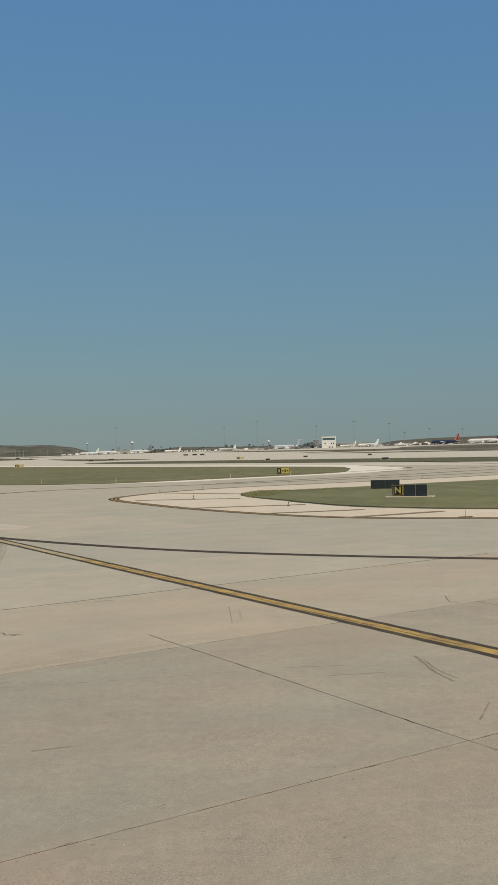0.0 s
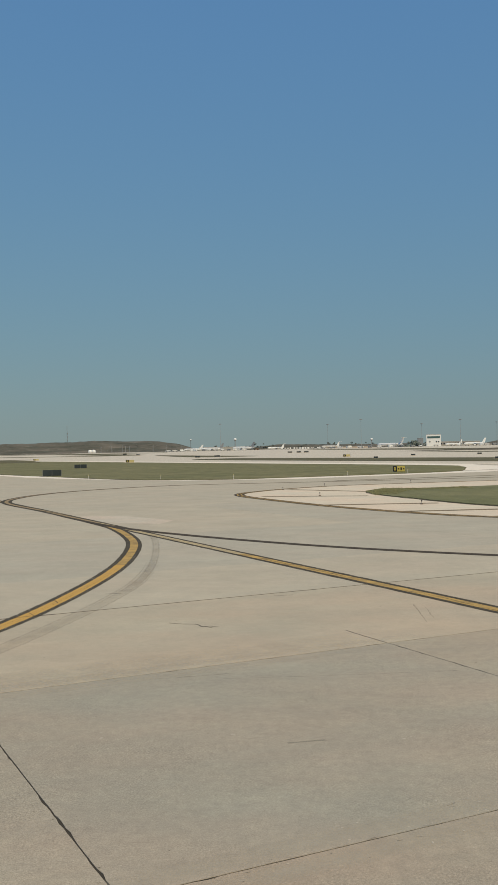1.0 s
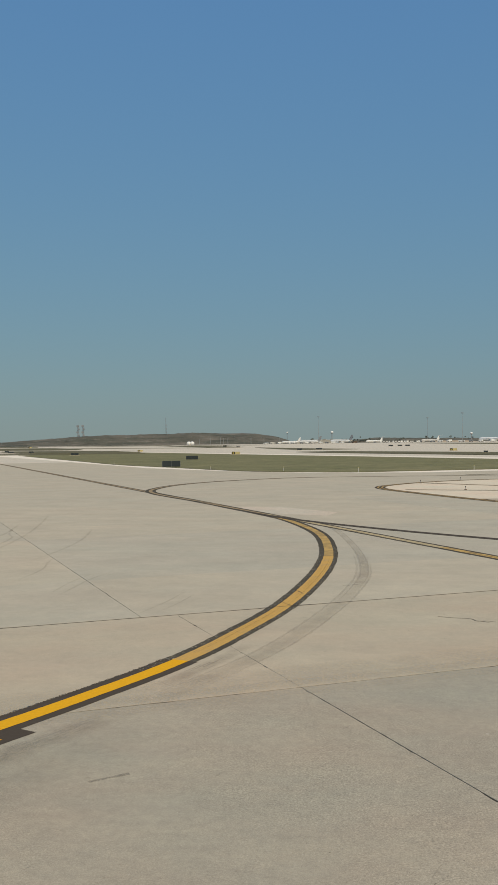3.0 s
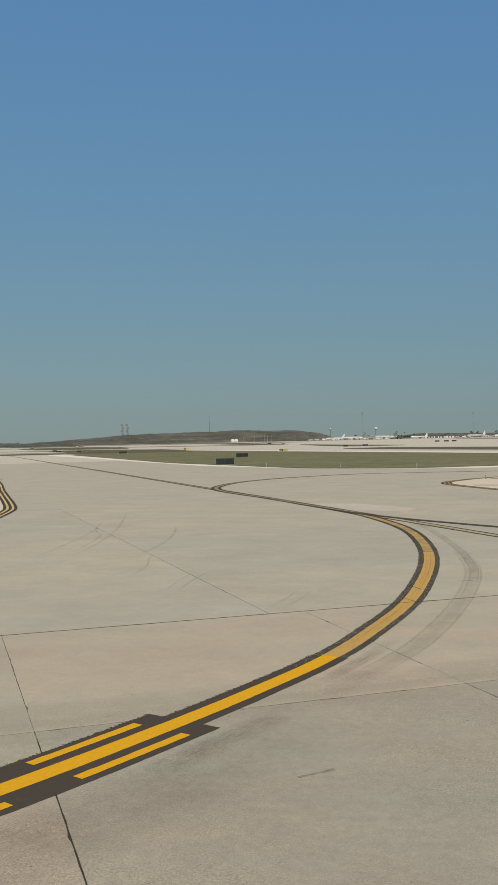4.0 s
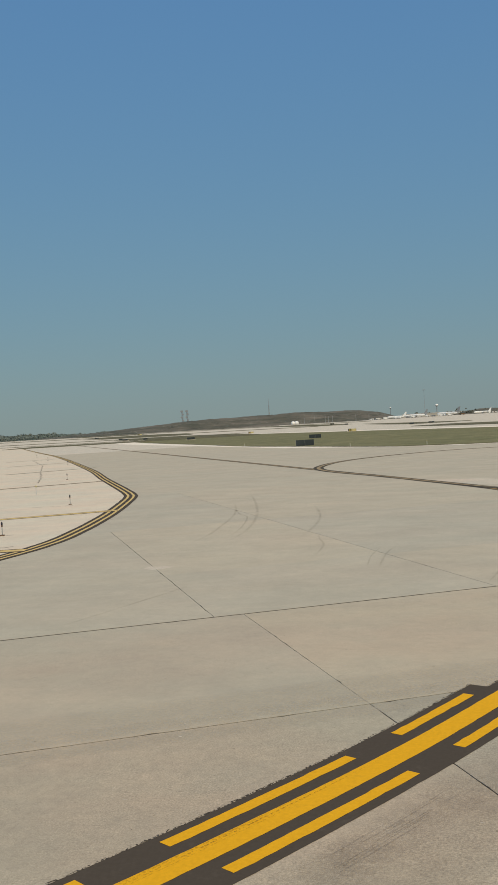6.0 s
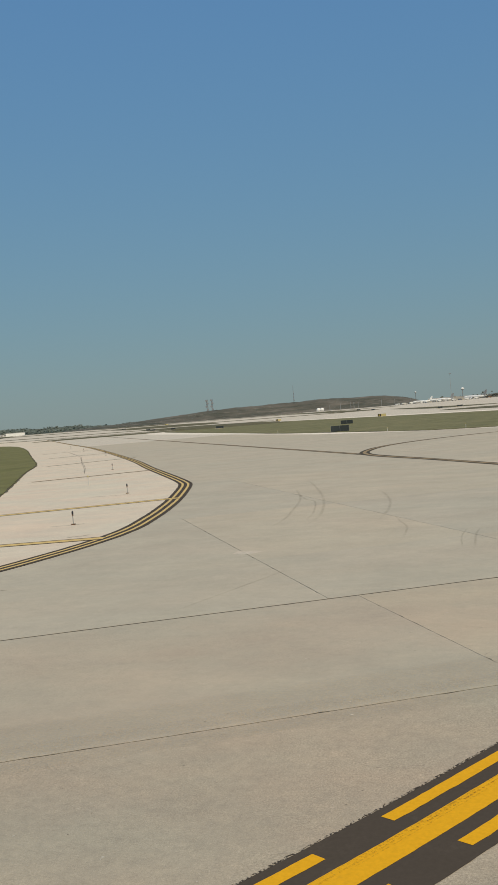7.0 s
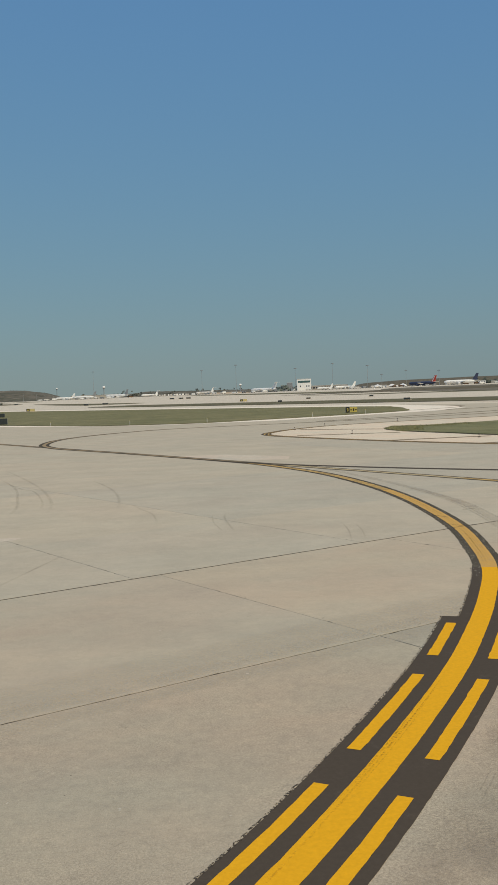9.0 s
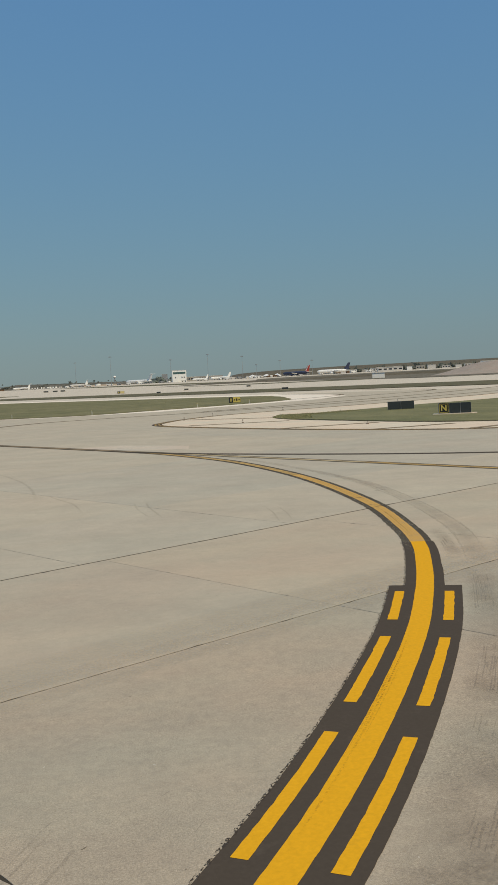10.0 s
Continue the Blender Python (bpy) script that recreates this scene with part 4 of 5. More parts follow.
                verts.append((x + dx * math.cos(a0) - dy * math.sin(a0), y + dx * math.sin(a0) + dy * math.cos(a0), 0.0022))
            faces.append(tuple(range(n, n + 7)))
        tagged(mesh(name, verts, faces, material), label, "surface wear", kind="stuff")
    chips("pits", 420, M_PIT, 0.0065, 1.5, "small dark pits broken out of the concrete", 31)
    chips("pale_chips", 900, M_PATCH, 0.009, 1.4, "small pale stones showing in the concrete", 32)
    chips("scuffs", 520, M_FAINT_SCUFF, 0.006, 12.0, "short dark scratches in the concrete", 33)
    seal = empty("sealed_joint", pose(0, 0, 0), "wide grey sealed joint between two slabs", "joint", kind="structure")
    ribbon("sealant", np.array([W(-13.5, 16.4 + 12.7 * k / 40) for k in range(41)]), -0.018, 0.018, 0.0016, M_SEAL, seal, "", 0.002, 0.15)
    # pale patch repairs
    for pts in ([(-10.3, 52.6), (-5.6, 49.6), (-5.0, 52.0), (-8.2, 56.4), (-10.6, 56.6)], [(14.2, 32.0), (18.6, 30.4), (19.2, 32.2), (14.8, 33.8)], [(-18.9, 25.1), (-18.6, 24.85), (-18.3, 24.95), (-18.05, 25.3), (-18.35, 25.5), (-18.6, 25.45), (-18.85, 25.55)]):
        tagged(poly_sheet("patch_repair", pts, 0.0022, M_PATCH), "pale concrete patch repair in the taxiway", "patch", kind="structure")


# ---------------------------------------------------------------- signs and lights
def facing(x, y, z, tx, ty):
    """Pose whose -y side looks at a plan point."""
    return pose(x, y, z, 0, 0, math.degrees(math.atan2(ty - y, tx - x)) + 90)


def letter(name, text, size, material, parent, at):
    c = bpy.data.curves.new(name, "FONT")
    c.body, c.size, c.extrude, c.align_x, c.align_y = text, size, 0.004, "CENTER", "CENTER"
    c.offset = size * 0.03
    tmp = bpy.data.objects.new("tmp", c)
    scene.collection.objects.link(tmp)
    bpy.context.view_layer.update()
    me = bpy.data.meshes.new_from_object(tmp.evaluated_get(bpy.context.evaluated_depsgraph_get()))
    bpy.data.objects.remove(tmp)
    me.materials.clear()
    me.materials.append(material)
    ob = new(name, me)
    ob.parent = parent
    ob.matrix_basis = pose(*at, 90, 0, 0)
    return ob


def sign(m, panels, height, label, group="airfield signs", legs=True, pad=True):
    """Lit guidance sign: side-by-side panels (width, kind) on legs with a concrete pad."""
    width = sum(w for w, _ in panels)
    top = empty("airfield_sign", m, label, "sign", group)
    z0 = 0.06 if pad else 0.03
    x = -width / 2
    for w, kind in panels:
        mat = {"back": M_SIGN_BACK, "black": M_SIGN_BLACK, "yellow": M_SIGN_YELLOW, "N": M_SIGN_BLACK, "bars": M_SIGN_YELLOW, "code": M_SIGN_BLACK, "faded": M_SIGN_CREAM}[kind]
        p = part("panel", box_bm(w - 0.025, 0.24, height, (x + w / 2, 0, z0 + height / 2), 0.025), mat, top)
        if kind == "N":
            for bx, bz, bw, bh in ((0, height / 2 - 0.07, w - 0.12, 0.025), (0, -height / 2 + 0.07, w - 0.12, 0.025), (-w / 2 + 0.075, 0, 0.025, height - 0.14), (w / 2 - 0.075, 0, 0.025, height - 0.14)):
                part("yellow_rim", box_bm(bw, 0.01, bh, (x + w / 2 + bx, -0.124, z0 + height / 2 + bz)), M_SIGN_YELLOW, p)
            letter("letter", "N", height * 0.78, M_SIGN_YELLOW, p, (x + w / 2, -0.126, z0 + height / 2))
        if kind == "bars":
            for k in (-0.3, 0.0, 0.3):
                part("dark_mark", box_bm(w * 0.16, 0.01, height * (0.5 if k == 0 else 0.22), (x + w / 2 + k * w, -0.124, z0 + height / 2)), M_SIGN_BLACK, p)
        if kind == "code":
            part("yellow_mark", box_bm(w * 0.4, 0.01, height * 0.55, (x + w / 2, -0.124, z0 + height / 2)), M_SIGN_YELLOW, p)
            part("dark_mark", box_bm(w * 0.16, 0.012, height * 0.25, (x + w / 2, -0.126, z0 + height / 2)), M_SIGN_BLACK, p)
        part("end_cap", box_bm(0.03, 0.28, height + 0.03, (x + w, 0, z0 + height / 2), 0.008), M_GREY, top)
        for dx in (0.2, 0.8):
            part("leg", tube_bm(0.025, 0.025, z0 + 0.05, (x + w * dx, 0, 0), 8), M_STEEL, top)
        x += w
    part("end_cap", box_bm(0.03, 0.28, height + 0.03, (-width / 2, 0, z0 + height / 2), 0.008), M_GREY, top)
    if pad:
        part("concrete_pad", box_bm(width + 0.9, 1.0, 0.1, (0, 0, -0.005), 0.02), M_SHOULDER, top, "pale concrete pad")
    return top


def build_signs():
    sign(facing(19.75, 65.6, 0.075, -18, 2), [(0.82, "N"), (0.86, "back"), (0.82, "back")], 0.8, "black sign with a yellow letter N and two blank panels")
    sign(facing(21.7, 79.2, 0.075, -10, 0), [(1.2, "back"), (1.2, "back")], 0.72, "dark green back of a two-panel sign on grass", pad=False)
    sign(facing(22.6, 138, 0.075, 0, 0), [(0.58, "code"), (1.2, "bars")], 0.8, "black and yellow direction sign standing in grass", pad=False)
    sign(facing(-30.8, 157, 0.075, -8, 0), [(1.5, "back"), (1.5, "back")], 0.95, "long dark back of a sign in the grass", pad=False)
    sign(facing(-37.4, 230, 0.075, -8, 0), [(1.45, "back"), (1.45, "back")], 0.88, "dark back of a lower sign in the grass", pad=False)
    far_black = [(-191, 550), (-176, 512), (-101, 362), (-18, 494), (-8, 512), (96, 372), (45, 305), (70, 372), (-259, 700), (-158, 491), (66, 240), (130, 236), (-68, 700), (-84, 760)]
    for i, (x, y) in enumerate(far_black):
        w = (3.0 if i % 3 else 2.4) * (0.55 if x > 40 else 1.0)
        sign(facing(x, y, rise(x, y) + 0.1, -8, 0), [(w / 2, "back"), (w / 2, "back")], 0.55 if x > 40 else 0.85, "distant dark back of a large airfield sign", "far airfield signs")
    for x, y in ((41.6, 678.7), (47.9, 678), (53.1, 677)):
        sign(facing(x, y, rise(x, y) + 0.1, -8, 0), [(1.6, "back"), (1.6, "back")], 0.9, "distant dark back of a large airfield sign", "far airfield signs")
    for x, y in ((-36, 331), (-106, 520), (-325, 600), (-255, 800), (45, 380)):
        sign(facing(x, y, rise(x, y) + 0.1, -8, 0), [(1.1, "code"), (1.7, "faded")], 0.85, "distant yellow direction sign", "far airfield signs")


def edge_light(m, tall, label):
    top = empty("edge_light", m, label, "light", "taxiway edge lights")
    part("base_plate", tube_bm(0.1, 0.09, 0.03, (0, 0, 0), 14), M_BROWN, top, "dark base plate")
    part("stem", tube_bm(0.018, 0.018, tall * 0.62, (0, 0, 0.03), 8), M_STEEL, top)
    part("collar", tube_bm(0.028, 0.034, 0.07, (0, 0, tall * 0.62), 10), M_BROWN, top, "dark brown collar")
    part("lens", lathe_bm([(0.03, tall * 0.62 + 0.06), (0.04, tall * 0.82), (0.032, tall * 0.95), (0.01, tall)], 12), M_BLUE, top, "dark blue lens", True)
    return top


def build_lights():
    first = edge_light(pose(-27.75, 35.25, 0.014), 0.55, "small taxiway edge light on a thin stem")
    for x, y in ((-30.7, 50.3), (-42.6, 80.5), (-59.6, 124.5), (-90.8, 187.5), (-75, 155)):
        copy_thing(first, pose(x, y, 0.014))
    low = edge_light(pose(2.9, 87.2, 0.014), 0.27, "low dark taxiway edge light on the pale shoulder")
    for x, y in ((5.1, 75.0), (10.3, 61.2), (7.3, 93.2), (16.7, 98.4), (31.7, 100.6), (28, 40.5)):
        copy_thing(low, pose(x, y, 0.014))
    post = empty("marker_stake", pose(16.9, 46.6, 0.006), "thin white stake on a dark plate that includes its shadow", "marker", "marker stakes")
    part("stake", tube_bm(0.032, 0.03, 0.34, (0, 0, 0.02), 8), M_WHITE, post)
    # Foot and cast shadow of the stake, built together as one dark plate.
    part("base_plate", box_bm(0.7, 0.3, 0.03, (0, 0, 0.015), 0.01), M_BROWN, post, "dark flat plate for foot and shadow of the stake")
    stake = empty("marker_stake", pose(-21.6, 134.5, 0.05), "short white marker stake at the grass edge", "marker", "marker stakes")
    part("stake", tube_bm(0.03, 0.028, 0.5, (0, 0, 0), 8), M_ROOF, stake)
    part("cap", lathe_bm([(0.035, 0.49), (0.05, 0.53), (0.04, 0.6), (0.01, 0.62)], 10), M_SIGN_CREAM, stake, "pale yellow cap")
    for x, y in ((-11.0, 126.2), (-1.4, 120.4), (13.4, 124.5), (22.2, 129.2), (-36.9, 60.2), (-45, 178)):
        copy_thing(stake, pose(x, y, 0.05))


# ---------------------------------------------------------------- the far airfield
def high_mast(x, y, height, label="tall slender floodlight mast on the far apron"):
    top = empty("floodlight_mast", pose(x, y, rise(x, y)), label, "mast", "floodlight masts")
    part("pole", tube_bm(0.24, 0.12, height, sides=10), M_STEEL, top)
    part("lamp_ring", lathe_bm([(0.3, height - 0.6), (1.1, height - 0.5), (1.1, height - 0.1), (0.3, height)], 12), M_GREY, top)
    for k in range(6):
        a = k * math.pi / 3
        part("lamp", box_bm(0.6, 0.6, 0.45, (1.3 * math.cos(a), 1.3 * math.sin(a), height - 0.6), 0.05), M_GREY, top)


def water_tower(x, y, z_top, r, label="white water tower with shade painted under the tank"):
    z0 = rise(x, y)
    top = empty("water_tower", pose(x, y, z0), label, "water tower", "water towers")
    h = z_top - z0
    part("tank", lathe_bm([(r * 0.98, h - 0.95 * r), (r, h - 0.8 * r), (r * 0.85, h - 0.35 * r), (r * 0.4, h - 0.08 * r), (0.1, h)], 20), M_WHITE, top, "", True)
    # Shade below the tank is put into the colour of a separate grey part.
    part("underside", lathe_bm([(r * 0.22, h - 1.8 * r), (r * 0.7, h - 1.35 * r), (r * 0.98, h - 0.95 * r)], 20), M_GREY, top, "underside painted grey for shade", True)
    part("stem", tube_bm(r * 0.3, r * 0.25, h - 1.8 * r), M_GREY, top)


def airliner(x, y, heading, length, body, fin, label, t_tail=False, stripe=False):
    """Parked jet: nose towards +x of its own pose, wheels on the apron."""
    top = empty("airliner", pose(x, y, rise(x, y), 0, 0, heading), label, "aircraft", "parked aircraft")
    r = length * 0.052
    zc = r + length * 0.04
    bm = lathe_bm([(0.02 * r, -length * 0.5), (0.45 * r, -length * 0.44), (0.85 * r, -length * 0.32), (r, -length * 0.2), (r, length * 0.36), (0.85 * r, length * 0.43), (0.5 * r, length * 0.48), (0.05 * r, length * 0.5)], 18)
    bmesh.ops.transform(bm, matrix=pose(0, 0, zc, 0, 90, 0), verts=bm.verts)
    part("fuselage", bm, body, top, "", True)
    for k in range(14):
        for side in (-1, 1):
            part("window", box_bm(0.3, 0.05, 0.42, (-length * 0.24 + k * length * 0.042, side * (r - 0.0), zc + r * 0.25)), M_DARK, top)

    def plate(name, corners, thick, material):
        b = bmesh.new()
        lo = [b.verts.new(c) for c in corners]
        hi = [b.verts.new((c[0] + thick[0], c[1] + thick[1], c[2] + thick[2])) for c in corners]
        n = len(corners)
        b.faces.new(lo)
        b.faces.new(list(reversed(hi)))
        for i in range(n):
            b.faces.new((lo[i], hi[i], hi[(i + 1) % n], lo[(i + 1) % n]))
        bmesh.ops.recalc_face_normals(b, faces=b.faces)
        part(name, b, material, top)
    span = length * 0.42
    for side in (-1, 1):
        plate("wing", [(length * 0.1, side * r * 0.7, zc - r * 0.5), (-length * 0.07, side * r * 0.7, zc - r * 0.5), (-length * 0.14, side * span, zc + r * 0.1), (-length * 0.1, side * span, zc + r * 0.1)], (0, 0, length * 0.012), M_WHITE)
        zt = zc + length * 0.225 if t_tail else zc + r * 0.5
        xt = -length * 0.49 if t_tail else -length * 0.44
        plate("tailplane", [(xt + length * 0.05, 0, zt), (xt - length * 0.04, 0, zt), (xt - length * 0.06, side * length * 0.16, zt), (xt - length * 0.02, side * length * 0.16, zt)], (0, 0, length * 0.006), M_WHITE)
        bm = lathe_bm([(r * 0.32, -length * 0.05), (r * 0.5, -length * 0.02), (r * 0.55, length * 0.03), (r * 0.45, length * 0.05)], 14)
        at = (-length * 0.3, side * r * 1.5, zc + r * 0.4) if t_tail else (length * 0.06, side * span * 0.38, zc - r * 1.0)
        bmesh.ops.transform(bm, matrix=pose(*at, 0, 90, 0), verts=bm.verts)
        part("engine", bm, body, top, "", True)
        part("landing_gear", tube_bm(0.35, 0.35, zc - r * 0.5, (-length * 0.04, side * length * 0.07, 0), 8), M_GREY, top)
    plate("tail_fin", [(-length * 0.33, -0.2, zc + r * 0.8), (-length * 0.47, -0.2, zc + r * 0.5), (-length * 0.53, -0.2, zc + length * 0.235), (-length * 0.46, -0.2, zc + length * 0.235)], (0, 0.4, 0), fin)
    if stripe:
        plate("tail_stripe", [(-length * 0.355, -0.24, zc + r * 0.9), (-length * 0.385, -0.24, zc + r * 0.9), (-length * 0.495, -0.24, zc + length * 0.237), (-length * 0.478, -0.24, zc + length * 0.237)], (0, 0.48, 0), M_WHITE)
    part("landing_gear", tube_bm(0.25, 0.25, zc - r * 0.5, (length * 0.36, 0, 0), 8), M_GREY, top)


def house(name, x, y, heading, sx, sy, sz, wall, label, category, rows=1, bays=5, group="", roof=None):
    """Plain block with a roof slab and rows of dark windows on its near side."""
    top = empty(name, pose(x, y, rise(x, y), 0, 0, heading), label, category, group)
    part("wall", box_bm(sx, sy, sz, (0, 0, sz / 2), 0.05), wall, top)
    part("roof", box_bm(sx + 0.6, sy + 0.6, 0.4, (0, 0, sz + 0.2), 0.05), roof or M_ROOF, top)
    for r in range(rows):
        for k in range(bays):
            w = sx / bays
            part("window", box_bm(w * 0.62, 0.12, sz / rows * 0.36, (-sx / 2 + w * (k + 0.5), -sy / 2 - 0.03, sz / rows * (r + 0.55)), 0.02), M_DARK, top)
    return top


def ridge(name, ys, heights, depth, material, label, seed, bushes=0, wrinkle=1.0):
    """A long low hill: crest heights (m) over plan x along an average y."""
    rng = np.random.RandomState(seed)
    xs0 = np.array([h[0] for h in heights], float)
    zs0 = np.array([h[1] for h in heights], float)
    xs = np.linspace(xs0[0], xs0[-1], 160)
    crest = np.interp(xs, xs0, zs0)
    kern = np.hanning(9)
    crest = np.convolve(np.pad(crest, 4, "edge"), kern / kern.sum(), "valid")
    prof = [(-1.0, 0.0), (-0.75, 0.22), (-0.5, 0.55), (-0.25, 0.83), (0.0, 1.0), (0.4, 0.96), (1.0, 0.2)]
    verts, faces = [], []
    for i, x in enumerate(xs):
        yc = np.interp(x, [p[0] for p in ys], [p[1] for p in ys])
        for t, h in prof:
            bump = noise.noise(Vector((x * 0.02, t * 2.0, seed))) * wrinkle + noise.noise(Vector((x * 0.09, t * 5.0, seed + 5))) * wrinkle * 0.45
            z = rise(x, yc) - 0.3 + max(0, crest[i] * h + bump * h)
            verts.append((x, yc + t * depth, z))
    k = len(prof)
    for i in range(len(xs) - 1):
        for j in range(k - 1):
            faces.append((i * k + j, (i + 1) * k + j, (i + 1) * k + j + 1, i * k + j + 1))
    ob = mesh(name, verts, faces, material, smooth=True)
    tagged(ob, label, "hill", kind="structure")
    if bushes:
        pts = []
        for _ in range(bushes):
            i = rng.randint(0, len(xs) - 1)
            j = rng.randint(0, 5)
            t = rng.rand()
            a, b = np.array(verts[i * k + j]), np.array(verts[(i + 1) * k + j + 1])
            pts.append(a + (b - a) * t)
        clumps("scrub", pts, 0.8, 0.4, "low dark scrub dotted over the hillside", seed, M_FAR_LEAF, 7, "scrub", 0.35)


def clumps(name, points, radius, squash, label, seed, material, per=14, category="tree", size=0.55):
    """Leaf clumps gathered round points, one mesh of many small faces."""
    rng = np.random.RandomState(seed)
    verts, faces = [], []
    for p in points:
        rr = radius * rng.uniform(0.6, 1.4)
        for _ in range(per):
            d = rng.normal(0, 1, 3)
            d /= np.linalg.norm(d)
            c = np.array(p) + d * rr * np.array([1, 1, squash]) * rng.uniform(0.4, 1.0)
            a = rng.normal(0, 1, (3, 3)) * rr * size
            n = len(verts)
            verts += [tuple(c + a[0]), tuple(c + a[1]), tuple(c + a[2]), tuple(c - a.mean(0))]
            faces += [(n, n + 1, n + 2), (n, n + 2, n + 3), (n, n + 3, n + 1), (n + 1, n + 3, n + 2)]
    ob = mesh(name, verts, faces, material)
    return tagged(ob, label, category, kind="stuff")


def build_distance():
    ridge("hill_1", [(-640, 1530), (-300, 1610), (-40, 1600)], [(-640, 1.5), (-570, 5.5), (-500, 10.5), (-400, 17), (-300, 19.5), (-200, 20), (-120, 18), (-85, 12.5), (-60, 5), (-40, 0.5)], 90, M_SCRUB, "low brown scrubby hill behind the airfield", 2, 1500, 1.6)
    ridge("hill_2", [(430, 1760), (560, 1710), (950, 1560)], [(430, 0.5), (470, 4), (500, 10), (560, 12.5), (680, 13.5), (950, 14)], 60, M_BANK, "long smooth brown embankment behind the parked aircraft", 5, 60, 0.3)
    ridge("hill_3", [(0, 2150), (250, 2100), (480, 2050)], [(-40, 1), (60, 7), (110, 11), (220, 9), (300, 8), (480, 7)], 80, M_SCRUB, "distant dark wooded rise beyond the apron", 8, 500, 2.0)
    rng = np.random.RandomState(11)
    # a wooded rise along the horizon, in humps that grow towards the open end
    def canopy(x):
        hump = 0.8 + 0.17 * math.sin(x * 0.021 + 1.0) + 0.12 * math.sin(x * 0.047) + 0.07 * math.sin(x * 0.13)
        return 15.0 * hump * min(1.0, 0.4 + (-560 - x) / 330)
    xs = np.linspace(-1180, -570, 60)
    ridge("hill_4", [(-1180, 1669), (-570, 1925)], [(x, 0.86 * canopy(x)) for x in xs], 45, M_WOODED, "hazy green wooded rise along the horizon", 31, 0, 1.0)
    pts = []
    for _ in range(2000):
        x = rng.uniform(-1180, -570)
        depth = rng.uniform(-45, 0)
        y = 1669 + (x + 1180) * 0.42 + depth
        pts.append((x, y, rise(x, y) + canopy(x) * (0.9 + depth / 60 + rng.uniform(-0.1, 0.12))))
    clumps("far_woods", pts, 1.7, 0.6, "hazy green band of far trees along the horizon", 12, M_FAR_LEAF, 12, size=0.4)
    pts = [(280 + rng.normal(0, 9), 1470 + rng.normal(0, 5), 2 + abs(rng.normal(2.5, 2.5))) for _ in range(40)]
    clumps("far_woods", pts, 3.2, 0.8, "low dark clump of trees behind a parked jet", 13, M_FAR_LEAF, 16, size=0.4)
    pts = [(rng.uniform(-30, 460), 2090 + rng.uniform(-20, 20), 6 + abs(rng.normal(0, 3))) for _ in range(150)]
    clumps("far_woods", pts, 2.6, 0.6, "ragged line of far trees on the rise", 14, M_LEAF, 12, size=0.4)
    pts = [(rng.uniform(560, 800), 1450 + rng.uniform(-60, 20), 4 + abs(rng.normal(0, 2.5))) for _ in range(120)]
    clumps("far_woods", pts, 3.0, 0.6, "row of far trees between pale buildings", 15, M_LEAF, 12)

    for x, y, h in ((-11, 1100, 31), (136, 991, 30), (112, 1094, 28), (197, 980, 24), (235, 972, 27.5), (270, 963, 24), (340, 1046, 19), (300, 1010, 15), (362, 1000, 17)):
        high_mast(x, y, h)
    for x, y, z, r in ((10.8, 1800, 25.6, 3.0), (-88, 2198, 30, 2.3), (280, 1879, 21.3, 2.9)):
        water_tower(x, y, z, r)

    airliner(182, 1085, 140, 34, M_WHITE, M_WHITE, "parked white jet with a high tail and rear engines", True)
    airliner(323.5, 947, 128, 33, M_NAVY, M_RED, "parked dark blue jet with a red and orange tail fin", stripe=True)
    airliner(378, 978, 165, 36, M_WHITE, M_NAVY, "parked white jet with a dark tail fin")
    airliner(-22, 1195, 170, 28, M_WHITE, M_GREY, "parked pale jet beside the terminal")
    airliner(16, 1150, 150, 30, M_WHITE, M_GREY, "parked pale jet with a striped tail")
    airliner(55, 1149, 200, 22, M_WHITE, M_WHITE, "parked white regional jet", True)
    airliner(115, 1094, 205, 24, M_ROOF, M_WHITE, "parked tan regional jet", True)
    airliner(272, 1060, 190, 26, M_WHITE, M_WHITE, "parked white jet among service vehicles")

    house("control_building", 271, 1268, -10, 19, 12, 15.5, M_WHITE, "pale multi-storey building with a dark window band", "building", 0, 1)
    block = bpy.data.objects["control_building"]
    part("window_band", box_bm(16.6, 0.3, 2.6, (0, -6.1, 12.0), 0.05), M_TEAL, block, "dark teal ribbon window")
    for dx in (-5, 3.5, 6.5):
        part("window", box_bm(1.3, 0.3, 1.6, (dx, -6.1, 6.0), 0.05), M_DARK, block)
    house("terminal_building", -10, 1260, 0, 60, 16, 4.5, M_TERMINAL, "long low pale terminal building", "building", 0, 1)
    house("terminal_building", 310, 1300, -15, 60, 14, 6, M_TERMINAL, "low pale terminal wing beside the apron", "building", 1, 16)
    house("terminal_building", 615, 1360, -25, 22, 12, 6, M_TERMINAL, "small tan building with dark windows", "building", 1, 5)
    house("warehouse", -662, 1352, 22, 28, 12, 4.5, M_WHITE, "white low warehouse below the far woods", "building", 0, 1)
    house("warehouse", -690, 1375, 22, 16, 10, 3.2, M_ROOF, "pale low shed below the far woods", "building", 1, 3)
    house("warehouse", 410, 902, -20, 26, 10, 4.0, M_ROOF, "pale low shed with a flat roof", "building", 1, 5)
    house("service_box", 190, 451, -22, 6.4, 3.0, 2.7, M_WHITE, "plain white box cabin", "cabin", 0, 1)
    house("warehouse", 447, 769, -30, 18, 8, 5.2, M_WHITE, "white flat-roofed building behind the earth mound", "building", 1, 3)
    rng = random.Random(3)
    paints = (M_WHITE, M_WHITE, M_ROOF, M_GREY, M_WHITE, M_BROWN)
